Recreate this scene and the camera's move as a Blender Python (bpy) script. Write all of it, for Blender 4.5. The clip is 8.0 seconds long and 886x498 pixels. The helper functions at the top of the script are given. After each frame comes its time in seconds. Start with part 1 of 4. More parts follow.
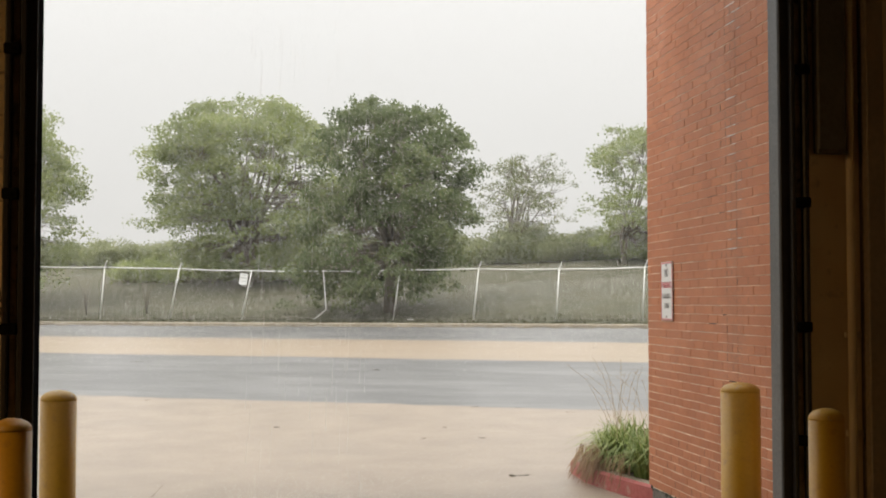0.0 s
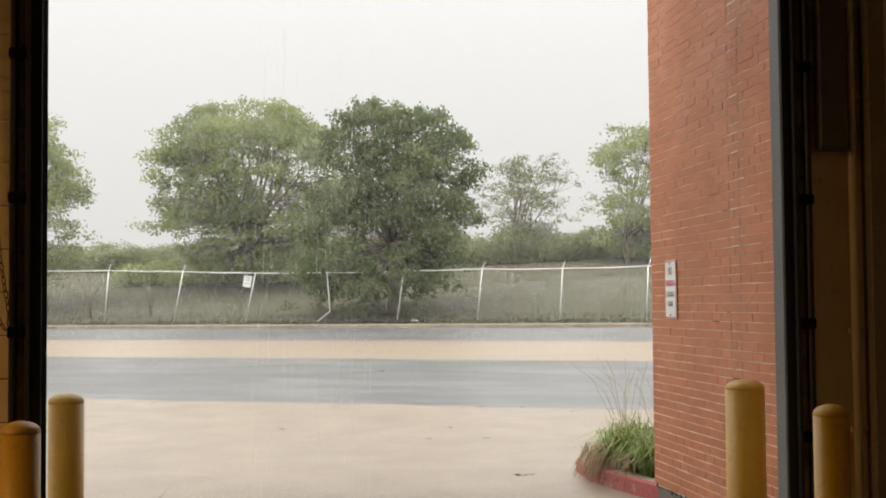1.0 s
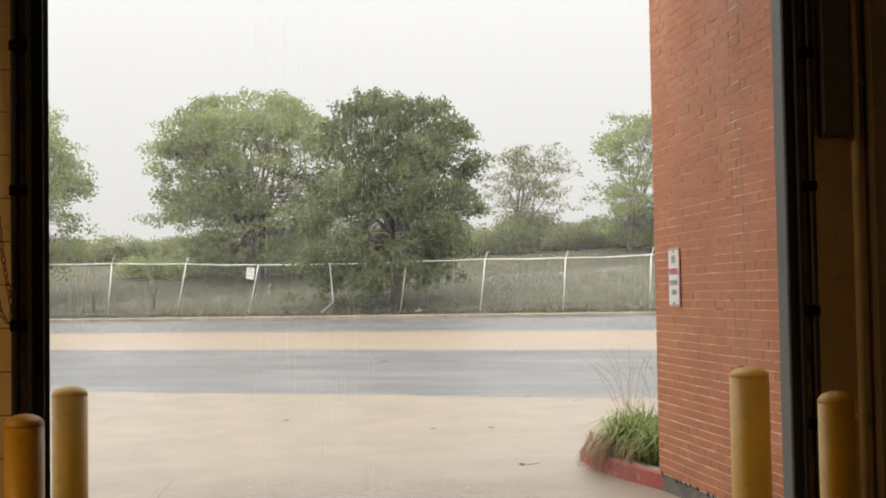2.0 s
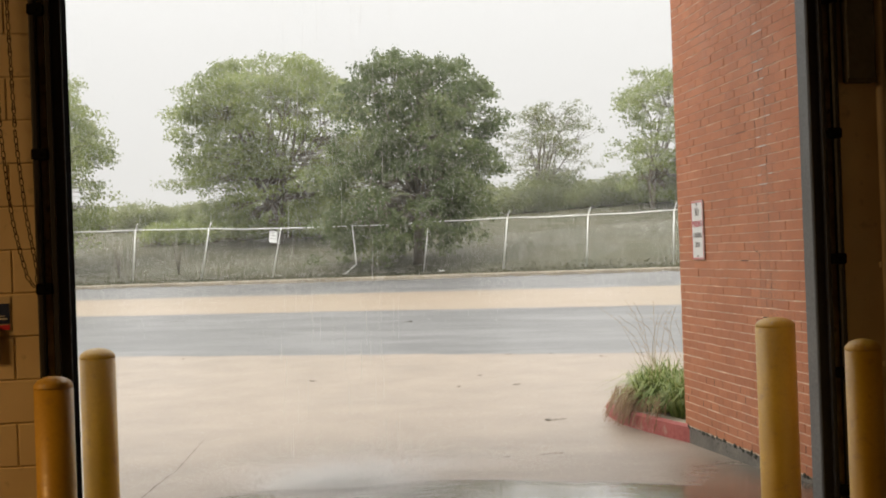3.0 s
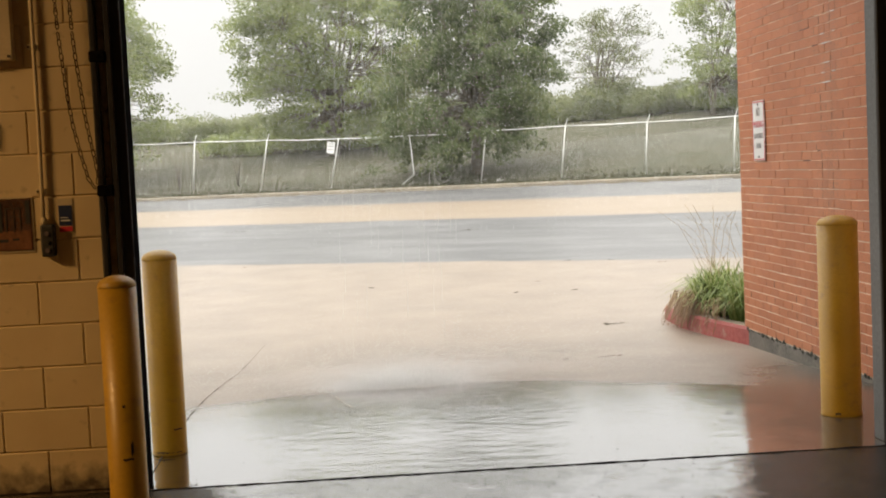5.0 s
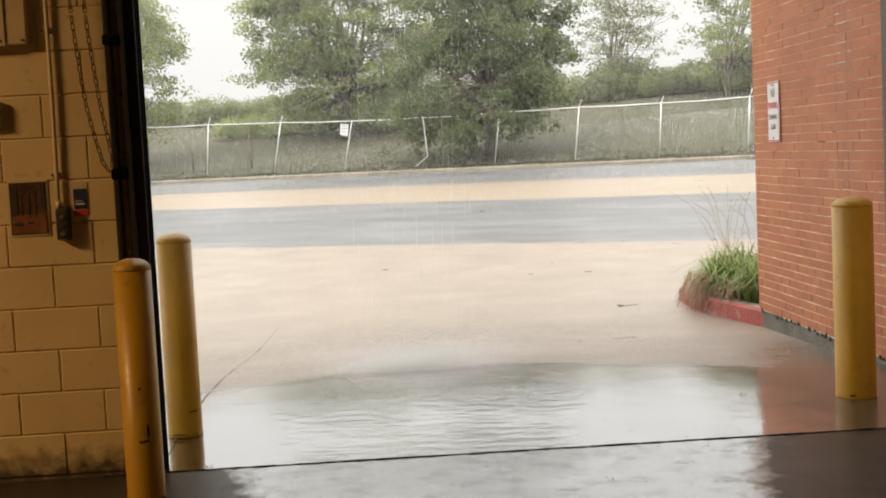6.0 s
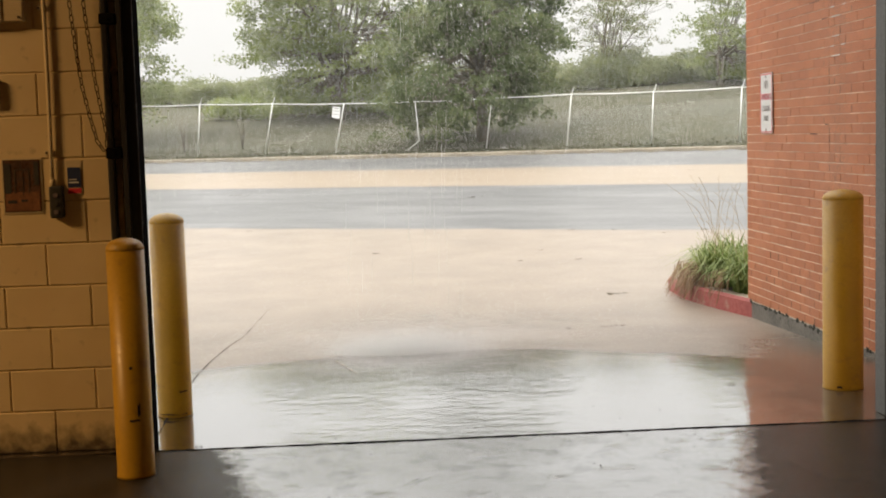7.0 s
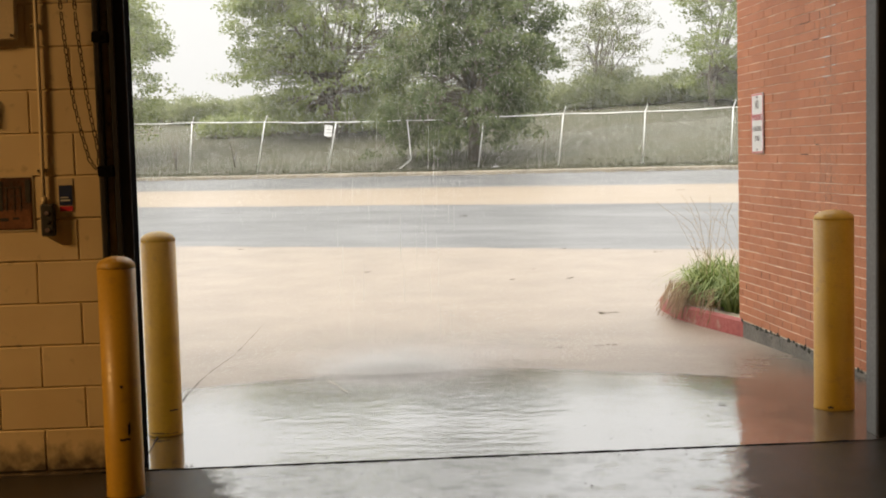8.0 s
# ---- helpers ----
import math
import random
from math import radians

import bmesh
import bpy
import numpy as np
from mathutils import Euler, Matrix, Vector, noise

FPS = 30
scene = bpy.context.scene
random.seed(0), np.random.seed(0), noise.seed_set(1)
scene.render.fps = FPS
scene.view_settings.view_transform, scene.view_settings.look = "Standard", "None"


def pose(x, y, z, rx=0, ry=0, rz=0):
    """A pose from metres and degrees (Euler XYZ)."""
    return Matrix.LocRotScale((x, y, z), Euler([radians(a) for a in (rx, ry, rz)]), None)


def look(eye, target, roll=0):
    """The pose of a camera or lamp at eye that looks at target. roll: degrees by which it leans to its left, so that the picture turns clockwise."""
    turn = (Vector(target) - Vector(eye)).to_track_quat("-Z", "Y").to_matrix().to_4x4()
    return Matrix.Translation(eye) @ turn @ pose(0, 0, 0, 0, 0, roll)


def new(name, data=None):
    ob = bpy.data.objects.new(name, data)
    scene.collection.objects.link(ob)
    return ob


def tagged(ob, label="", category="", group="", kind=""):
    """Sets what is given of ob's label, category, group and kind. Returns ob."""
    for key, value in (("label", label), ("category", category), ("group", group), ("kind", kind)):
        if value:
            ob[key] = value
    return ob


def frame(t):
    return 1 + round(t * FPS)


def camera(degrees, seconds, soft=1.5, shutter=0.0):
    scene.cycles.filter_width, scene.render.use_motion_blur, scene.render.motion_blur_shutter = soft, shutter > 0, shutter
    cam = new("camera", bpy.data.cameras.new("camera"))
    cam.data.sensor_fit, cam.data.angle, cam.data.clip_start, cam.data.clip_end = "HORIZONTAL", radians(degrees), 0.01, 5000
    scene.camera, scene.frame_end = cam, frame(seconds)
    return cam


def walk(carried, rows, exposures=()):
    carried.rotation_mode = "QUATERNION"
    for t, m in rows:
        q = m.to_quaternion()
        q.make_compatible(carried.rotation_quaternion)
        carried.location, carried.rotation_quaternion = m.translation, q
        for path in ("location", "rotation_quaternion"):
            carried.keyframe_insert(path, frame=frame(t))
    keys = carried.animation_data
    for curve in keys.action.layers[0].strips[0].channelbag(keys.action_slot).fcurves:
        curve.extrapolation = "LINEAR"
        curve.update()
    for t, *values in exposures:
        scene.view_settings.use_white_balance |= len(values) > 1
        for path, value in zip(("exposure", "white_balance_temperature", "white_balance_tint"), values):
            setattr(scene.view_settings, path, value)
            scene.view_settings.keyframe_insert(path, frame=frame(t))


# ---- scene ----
cam = camera(38.8, 8.0, soft=1.9)
PATH = [
    (0, (1.081, -6.095, 1.557), (1.349, -4.115, 1.644), 0.0),
    (0.5, (1.071, -6.119, 1.554), (1.34, -4.139, 1.644), -0.3),
    (1, (1.071, -6.121, 1.553), (1.334, -4.141, 1.641), -0.5),
    (1.5, (1.074, -6.111, 1.552), (1.332, -4.13, 1.636), -0.7),
    (1.7, (1.074, -6.109, 1.552), (1.331, -4.128, 1.632), -0.8),
    (2.8, (1.072, -6.096, 1.531), (1.314, -4.111, 1.563), -1.8),
    (3, (1.072, -6.094, 1.526), (1.294, -4.106, 1.537), -2.1),
    (3.5, (1.088, -6.101, 1.485), (1.288, -4.113, 1.406), -2.3),
    (4, (1.07, -6.077, 1.471), (1.241, -4.089, 1.34), -2.3),
    (4.5, (1.074, -6.08, 1.471), (1.215, -4.089, 1.349), -2.7),
    (4.7, (1.075, -6.086, 1.468), (1.207, -4.094, 1.344), -2.7),
    (5.8, (1.079, -6.09, 1.466), (1.188, -4.098, 1.324), -2.7),
    (6, (1.076, -6.09, 1.47), (1.177, -4.099, 1.316), -2.8),
    (6.5, (1.062, -6.099, 1.466), (1.152, -4.109, 1.289), -2.5),
    (7, (1.059, -6.109, 1.475), (1.176, -4.12, 1.296), -1.7),
    (7.5, (1.056, -6.105, 1.477), (1.187, -4.116, 1.316), -1.6),
    (8, (1.059, -6.11, 1.478), (1.19, -4.12, 1.328), -1.5),
]
walk(cam, [(t, look(eye, target, roll)) for t, eye, target, roll in PATH],
     [(0, 0.18), (1.7, 0.25), (2.8, 0.26), (3.5, 0.36), (4.0, 0.50), (4.5, 0.50), (6.0, 0.52), (8.0, 0.52)])

# ---- world, sun, lamps ----
world = bpy.data.worlds.new("overcast")
scene.world = world
world.use_nodes = True
wn, wl = world.node_tree.nodes, world.node_tree.links
wn.clear()
SUN_EL, SUN_ROT = radians(62), radians(200)
sky = wn.new("ShaderNodeTexSky")
sky.sky_type, sky.sun_disc, sky.sun_elevation, sky.sun_rotation = "NISHITA", False, SUN_EL, SUN_ROT
sky.air_density, sky.dust_density = 1.0, 4.0
pale = wn.new("ShaderNodeHueSaturation")
pale.inputs["Saturation"].default_value, pale.inputs["Value"].default_value = 0.25, 0.10
wl.new(sky.outputs[0], pale.inputs["Color"])
# cloud deck: brighter towards the zenith, as under rain cloud
tc, sep = wn.new("ShaderNodeTexCoord"), wn.new("ShaderNodeSeparateXYZ")
wl.new(tc.outputs["Generated"], sep.inputs[0])
ramp = wn.new("ShaderNodeMapRange")
ramp.inputs["From Min"].default_value, ramp.inputs["From Max"].default_value = 0.0, 1.0
ramp.inputs["To Min"].default_value, ramp.inputs["To Max"].default_value = 0.72, 4.0
up = wn.new("ShaderNodeMath")
up.operation, up.use_clamp = "MULTIPLY", True
wl.new(sep.outputs["Z"], up.inputs[0])
wl.new(sep.outputs["Z"], up.inputs[1])
wl.new(up.outputs[0], ramp.inputs["Value"])
tint = wn.new("ShaderNodeMix")
tint.data_type, tint.blend_type = "RGBA", "MULTIPLY"
tint.inputs["Factor"].default_value = 1.0
tint.inputs[6].default_value = (1.0, 0.985, 0.95, 1)
wl.new(ramp.outputs[0], tint.inputs[7])
both = wn.new("ShaderNodeMix")
both.data_type = "RGBA"
both.inputs["Factor"].default_value = 0.88
wl.new(pale.outputs[0], both.inputs[6])
wl.new(tint.outputs[2], both.inputs[7])
bg = wn.new("ShaderNodeBackground")
bg.inputs["Strength"].default_value = 1.0
wl.new(both.outputs[2], bg.inputs["Color"])
wl.new(bg.outputs[0], wn.new("ShaderNodeOutputWorld").inputs[0])

sun = new("sun", bpy.data.lights.new("sun", "SUN"))
sun.data.energy, sun.data.angle, sun.data.color = 1.6, radians(25), (1.0, 0.96, 0.9)
sun.matrix_world = look((-14, -6, 26), (0, 6, 0))
lamp = new("strip_light", bpy.data.lights.new("strip_light", "AREA"))
lamp.data.energy, lamp.data.color, lamp.data.shape = 255, (1.0, 0.58, 0.23), "RECTANGLE"
lamp.data.size, lamp.data.size_y = 1.2, 0.5
lamp.matrix_world = look((-5.0, -2.7, 4.02), (-4.95, -2.69, 0))


# ---- materials ----
def mat(name, rough=0.6, metal=0.0, spec=0.5):
    m = bpy.data.materials.new(name)
    m.use_nodes = True
    b = m.node_tree.nodes["Principled BSDF"]
    b.inputs["Roughness"].default_value, b.inputs["Metallic"].default_value = rough, metal
    b.inputs["Specular IOR Level"].default_value = spec
    return m, m.node_tree.nodes, m.node_tree.links, b


def val(nodes, links, op, a, b=0.0, clamp=False):
    n = nodes.new("ShaderNodeMath")
    n.operation, n.use_clamp = op, clamp
    for i, x in enumerate((a, b)):
        if isinstance(x, (int, float)):
            n.inputs[i].default_value = x
        else:
            links.new(x, n.inputs[i])
    return n.outputs[0]


def noise_tex(nodes, links, scale, detail=4.0, rough=0.55, stretch=(1, 1, 1), coords="Object", turn=0.0):
    t, mp, n = nodes.new("ShaderNodeTexCoord"), nodes.new("ShaderNodeMapping"), nodes.new("ShaderNodeTexNoise")
    mp.inputs["Scale"].default_value = stretch
    if turn:
        pre = nodes.new("ShaderNodeMapping")
        pre.inputs["Rotation"].default_value = (0, 0, radians(turn))
        links.new(t.outputs[coords], pre.inputs[0])
    links.new(pre.outputs[0] if turn else t.outputs[coords], mp.inputs[0])
    links.new(mp.outputs[0], n.inputs["Vector"])
    n.inputs["Scale"].default_value, n.inputs["Detail"].default_value, n.inputs["Roughness"].default_value = scale, detail, rough
    return n.outputs["Fac"]


def span(nodes, links, x, lo, hi, a=0.0, b=1.0):
    n = nodes.new("ShaderNodeMapRange")
    links.new(x, n.inputs["Value"])
    for k, v in (("From Min", lo), ("From Max", hi), ("To Min", a), ("To Max", b)):
        n.inputs[k].default_value = v
    return n.outputs[0]


def blend(nodes, links, fac, a, b, how="MIX"):
    n = nodes.new("ShaderNodeMix")
    n.data_type, n.blend_type = "RGBA", how
    for i, x in ((0, fac), (6, a), (7, b)):
        if isinstance(x, (int, float)):
            n.inputs[i].default_value = x
        elif isinstance(x, tuple):
            n.inputs[i].default_value = (*x, 1)
        else:
            links.new(x, n.inputs[i])
    return n.outputs[2]


def bump(nodes, links, b, height, strength=0.3, dist=0.01):
    n = nodes.new("ShaderNodeBump")
    n.inputs["Strength"].default_value = strength
    n.inputs["Distance"].default_value = dist
    links.new(height, n.inputs["Height"])
    links.new(n.outputs[0], b.inputs["Normal"])
    links.new(n.outputs[0], b.inputs["Coat Normal"])


def surface(name, base, vary=0.25, rough=0.6, metal=0.0, big=1.2, fine=40.0, relief=0.15, dirt=None, dirt_amount=0.0, spec=0.5):
    """Colour with large stains, fine grain and relief."""
    m, n, l, b = mat(name, rough, metal, spec)
    large, small = noise_tex(n, l, big), noise_tex(n, l, fine, 6.0)
    dark = tuple(c * (1 - vary) for c in base)
    light = tuple(min(1, c * (1 + vary)) for c in base)
    col = blend(n, l, span(n, l, large, 0.3, 0.7), dark, light)
    col = blend(n, l, span(n, l, small, 0.35, 0.7, 0.0, 0.5), col, tuple(c * (1 - vary * 1.2) for c in base))
    if dirt:
        spots = span(n, l, noise_tex(n, l, big * 3.7, 8.0, 0.7), 0.56, 0.66, 0, dirt_amount)
        col = blend(n, l, spots, col, dirt)
    l.new(col, b.inputs["Base Color"])
    l.new(span(n, l, small, 0.3, 0.7, max(0.03, rough - 0.12), min(1, rough + 0.12)), b.inputs["Roughness"])
    bump(n, l, b, small, relief)
    return m


NX, NY = 0.4022, 0.9156      # across the fence, road bands and kerb
BANDS = (13.25, 23.0, 30.5, 38.6)


def paving():
    """Wet concrete apron, asphalt lane, silty concrete lane, asphalt gutter and the grass bank, as one sheet."""
    m, n, l, b = mat("wet_paving_and_grass", 0.4)
    geo, sp = n.new("ShaderNodeNewGeometry"), n.new("ShaderNodeSeparateXYZ")
    l.new(geo.outputs["Position"], sp.inputs[0])
    x, y = sp.outputs["X"], sp.outputs["Y"]
    v = val(n, l, "ADD", val(n, l, "MULTIPLY", x, NX), val(n, l, "MULTIPLY", y, NY))
    wob = noise_tex(n, l, 0.5, 6.0, 0.65, (1, 1, 1))
    vv = val(n, l, "ADD", v, val(n, l, "MULTIPLY", val(n, l, "SUBTRACT", wob, 0.5), 0.7))
    vv = val(n, l, "ADD", vv, val(n, l, "MULTIPLY", val(n, l, "SUBTRACT", x, 3.0), 0.048))
    streak = noise_tex(n, l, 0.8, 10.0, 0.72, (0.34, 1.0, 1), turn=23.7)
    fine = noise_tex(n, l, 55.0, 5.0, 0.6)
    mid = noise_tex(n, l, 1.3, 6.0, 0.6)
    concrete = blend(n, l, span(n, l, mid, 0.3, 0.7), (0.178, 0.140, 0.105), (0.24, 0.193, 0.148))
    concrete = blend(n, l, span(n, l, streak, 0.52, 0.72, 0, 0.45), concrete, (0.135, 0.112, 0.088))
    silt = blend(n, l, span(n, l, streak, 0.3, 0.7), (0.21, 0.16, 0.108), (0.25, 0.196, 0.142))
    asphalt = blend(n, l, span(n, l, streak, 0.4, 0.6), (0.075, 0.074, 0.073), (0.135, 0.132, 0.13))
    asphalt = blend(n, l, span(n, l, mid, 0.6, 0.75, 0, 0.5), asphalt, (0.055, 0.054, 0.053))
    mottle = noise_tex(n, l, 1.6, 10.0, 0.75, (0.4, 1.5, 1), turn=23.7)
    asphalt = blend(n, l, span(n, l, mottle, 0.52, 0.66, 0, 0.6), asphalt, (0.062, 0.061, 0.058))
    concrete = blend(n, l, span(n, l, mottle, 0.56, 0.72, 0, 0.35), concrete, (0.13, 0.108, 0.085))
    e1, e2 = span(n, l, vv, BANDS[0] - 0.12, BANDS[0] + 0.12), span(n, l, vv, BANDS[1] - 0.25, BANDS[1] + 0.25)
    e3 = span(n, l, vv, BANDS[2] - 0.3, BANDS[2] + 0.3)
    e4 = span(n, l, v, BANDS[3] - 0.02, BANDS[3] + 0.02)
    col = blend(n, l, e3, blend(n, l, e2, blend(n, l, e1, concrete, asphalt), silt), asphalt)
    # run-off stained damp concrete just outside the door
    near = val(n, l, "ADD", y, val(n, l, "MULTIPLY", val(n, l, "SUBTRACT", wob, 0.5), 1.2))
    bow = val(n, l, "MULTIPLY", val(n, l, "SUBTRACT", x, 1.35), val(n, l, "SUBTRACT", x, 1.35))
    reach = val(n, l, "ADD", near, val(n, l, "MINIMUM", val(n, l, "MULTIPLY", bow, 0.27), 0.6))
    film = span(n, l, reach, 2.75, 2.35)
    # a thinner film runs on along the foot of the brick wall
    along = val(n, l, "ADD", x, val(n, l, "MULTIPLY", val(n, l, "SUBTRACT", mid, 0.5), 1.0))
    strip = val(n, l, "MULTIPLY", span(n, l, along, 3.5, 4.1), span(n, l, near, 3.9, 2.3, 0.0, 0.85))
    # gloss is cut past x = 3 so the brick's reflection reads dull
    thin = span(n, l, along, 3.0, 3.4, 1.0, 0.08)
    wet = val(n, l, "MULTIPLY", val(n, l, "MAXIMUM", film, strip), thin)
    damp = val(n, l, "MAXIMUM", film, strip)
    # soaked leaf mush in two loose smears
    for px, py, rad in ((1.85, 4.75, 0.75), (2.55, 4.55, 0.5), (1.6, 5.2, 0.4)):
        dx, dy = val(n, l, "SUBTRACT", x, px), val(n, l, "SUBTRACT", y, py)
        d2 = val(n, l, "SQRT", val(n, l, "ADD", val(n, l, "MULTIPLY", dx, dx), val(n, l, "MULTIPLY", dy, dy)))
        near_it = span(n, l, d2, rad, rad * 0.2)
        smear = val(n, l, "MULTIPLY", near_it, span(n, l, noise_tex(n, l, 5.0, 8.0, 0.7), 0.46, 0.66, 0, 0.8))
        col = blend(n, l, smear, col, (0.10, 0.085, 0.065))
    # the paler brown there stands in for the brick's dull reflection
    col = blend(n, l, damp, col, blend(n, l, thin, (0.072, 0.057, 0.043), (0.056, 0.043, 0.033)))
    grass = blend(n, l, span(n, l, noise_tex(n, l, 0.6, 5.0), 0.35, 0.65), (0.038, 0.038, 0.013), (0.058, 0.050, 0.020))
    grass = blend(n, l, span(n, l, noise_tex(n, l, 9.0, 5.0), 0.4, 0.7, 0, 0.6), grass, (0.040, 0.044, 0.018))
    l.new(blend(n, l, e4, col, grass), b.inputs["Base Color"])
    r = blend(n, l, damp, span(n, l, fine, 0.3, 0.7, 0.34, 0.5), (0.05, 0.05, 0.05))
    r = blend(n, l, val(n, l, "MULTIPLY", damp, span(n, l, thin, 1.0, 0.08, 0.0, 1.0)), r, (0.21, 0.21, 0.21))
    l.new(blend(n, l, e4, r, (0.95, 0.95, 0.95)), b.inputs["Roughness"])
    b.inputs["Coat IOR"].default_value, b.inputs["Coat Roughness"].default_value = 2.0, 0.03
    l.new(span(n, l, wet, 0.0, 1.0, 1.6, 3.0), b.inputs["IOR"])
    l.new(wet, b.inputs["Coat Weight"])
    ripple = noise_tex(n, l, 8.0, 5.0, 0.6, (0.7, 1.7, 1))
    calm = val(n, l, "ADD", span(n, l, noise_tex(n, l, 1.1, 3.0), 0.42, 0.62, 0.06, 0.15), span(n, l, near, 0.6, 1.5, 0.0, 0.12))
    calm = val(n, l, "MULTIPLY", calm, val(n, l, "ADD", wet, 0.25))
    dist = val(n, l, "ADD", val(n, l, "MULTIPLY", fine, span(n, l, damp, 0.0, 1.0, 0.012, 0.0012)), val(n, l, "MULTIPLY", val(n, l, "MULTIPLY", ripple, calm), 0.75))
    bump(n, l, b, dist, 0.9, 0.035)
    return m


def leaf_mat(name, a, c, glow=0.35):
    m, n, l, b = mat(name, 0.55)
    geo, t = n.new("ShaderNodeNewGeometry"), n.new("ShaderNodeBsdfTranslucent")
    col = blend(n, l, geo.outputs["Random Per Island"], a, c)
    col = blend(n, l, span(n, l, noise_tex(n, l, 0.5, 3.0), 0.35, 0.65), col, tuple(q * 0.75 for q in a))
    l.new(col, b.inputs["Base Color"])
    l.new(col, t.inputs["Color"])
    mix = n.new("ShaderNodeMixShader")
    mix.inputs[0].default_value = glow
    l.new(b.outputs[0], mix.inputs[1])
    l.new(t.outputs[0], mix.inputs[2])
    l.new(mix.outputs[0], n["Material Output"].inputs["Surface"])
    return m


def brick_mat():
    m, n, l, b = mat("red_brick", 0.55)
    oi, geo = n.new("ShaderNodeObjectInfo"), n.new("ShaderNodeNewGeometry")
    rnd = val(n, l, "FRACT", val(n, l, "ADD", oi.outputs["Random"], geo.outputs["Random Per Island"]))
    col = blend(n, l, rnd, (0.370, 0.124, 0.046), (0.455, 0.165, 0.065))
    big = noise_tex(n, l, 1.1, 5.0, 0.6)
    wp = n.new("ShaderNodeSeparateXYZ")
    l.new(geo.outputs["Position"], wp.inputs[0])
    g = n.new("ShaderNodeTexNoise")
    l.new(geo.outputs["Position"], g.inputs["Vector"])
    g.inputs["Scale"].default_value, g.inputs["Detail"].default_value = 1.3, 6.0
    col = blend(n, l, span(n, l, g.outputs["Fac"], 0.4, 0.68, 0, 0.5), col, (0.325, 0.125, 0.062))
    f = n.new("ShaderNodeTexNoise")
    l.new(geo.outputs["Position"], f.inputs["Vector"])
    f.inputs["Scale"].default_value, f.inputs["Detail"].default_value = 90.0, 6.0
    col = blend(n, l, span(n, l, f.outputs["Fac"], 0.45, 0.7, 0, 0.5), col, (0.17, 0.062, 0.038))
    # damp stain down the old seam in the wall
    off = val(n, l, "ABSOLUTE", val(n, l, "SUBTRACT", wp.outputs["Y"], 2.45))
    seam = val(n, l, "MULTIPLY", span(n, l, val(n, l, "ADD", off, val(n, l, "MULTIPLY", g.outputs["Fac"], 0.5)), 0.5, 0.2), span(n, l, f.outputs["Fac"], 0.42, 0.6, 0, 0.45))
    col = blend(n, l, seam, col, (0.11, 0.062, 0.042))
    l.new(col, b.inputs["Base Color"])
    l.new(span(n, l, g.outputs["Fac"], 0.3, 0.7, 0.45, 0.7), b.inputs["Roughness"])
    bump(n, l, b, f.outputs["Fac"], 0.35, 0.004)
    return m


def block_mat():
    """Cream-painted concrete block, grimy along the foot of the wall."""
    m, n, l, b = mat("cream_painted_block", 0.5)
    geo, sp = n.new("ShaderNodeNewGeometry"), n.new("ShaderNodeSeparateXYZ")
    l.new(geo.outputs["Position"], sp.inputs[0])

    def wn_(scale, detail):
        t = n.new("ShaderNodeTexNoise")
        l.new(geo.outputs["Position"], t.inputs["Vector"])
        t.inputs["Scale"].default_value, t.inputs["Detail"].default_value = scale, detail
        return t.outputs["Fac"]
    big, small, g = wn_(2.2, 5), wn_(120, 6), wn_(16, 9)
    col = blend(n, l, span(n, l, big, 0.3, 0.7), (0.60, 0.47, 0.27), (0.70, 0.57, 0.35))
    col = blend(n, l, span(n, l, wn_(14, 8), 0.62, 0.72, 0, 0.5), col, (0.33, 0.26, 0.16))
    foot = val(n, l, "ADD", sp.outputs["Z"], val(n, l, "MULTIPLY", val(n, l, "SUBTRACT", g, 0.5), 0.22))
    col = blend(n, l, span(n, l, foot, 0.15, 0.01), col, (0.075, 0.056, 0.033))
    l.new(col, b.inputs["Base Color"])
    bump(n, l, b, val(n, l, "ADD", small, val(n, l, "MULTIPLY", big, 0.8)), 0.25, 0.004)
    return m


M_GROUND, M_BRICK, M_BLOCK = paving(), brick_mat(), block_mat()
M_MORTAR = surface("pale_mortar", (0.66, 0.52, 0.39), 0.4, 0.8, big=3.5, fine=16, dirt=(0.30, 0.15, 0.09), dirt_amount=0.95)
M_FOUND = surface("stained_concrete", (0.135, 0.122, 0.10), 0.5, 0.6, big=2.5, fine=40, relief=0.5, dirt=(0.035, 0.032, 0.026), dirt_amount=0.9)
M_KERB = surface("pale_concrete", (0.24, 0.205, 0.15), 0.25, 0.7, fine=30)
M_REDKERB = surface("worn_red_paint", (0.30, 0.065, 0.055), 0.25, 0.55, fine=30, dirt=(0.34, 0.24, 0.19), dirt_amount=0.8, big=1.6)
M_YELLOW = surface("yellow_paint", (0.49, 0.285, 0.018), 0.12, 0.42, big=3.0, fine=60, relief=0.06, dirt=(0.30, 0.17, 0.03), dirt_amount=0.5)
M_CAP = surface("weathered_yellow_paint", (0.47, 0.28, 0.03), 0.15, 0.5, big=6.0, fine=50, relief=0.2, dirt=(0.36, 0.29, 0.17), dirt_amount=0.8)
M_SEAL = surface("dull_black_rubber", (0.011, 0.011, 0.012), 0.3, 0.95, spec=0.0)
M_TAR = surface("tar_filler", (0.012, 0.011, 0.010), 0.3, 1.0, spec=0.02)
M_BROWN = surface("dim_brown_paint", (0.21, 0.165, 0.105), 0.25, 0.6)
M_MUSH = surface("soaked_leaf", (0.075, 0.06, 0.042), 0.4, 0.8, spec=0.2)
M_SCUFF = surface("black_scuff", (0.03, 0.025, 0.02), 0.3, 0.7)
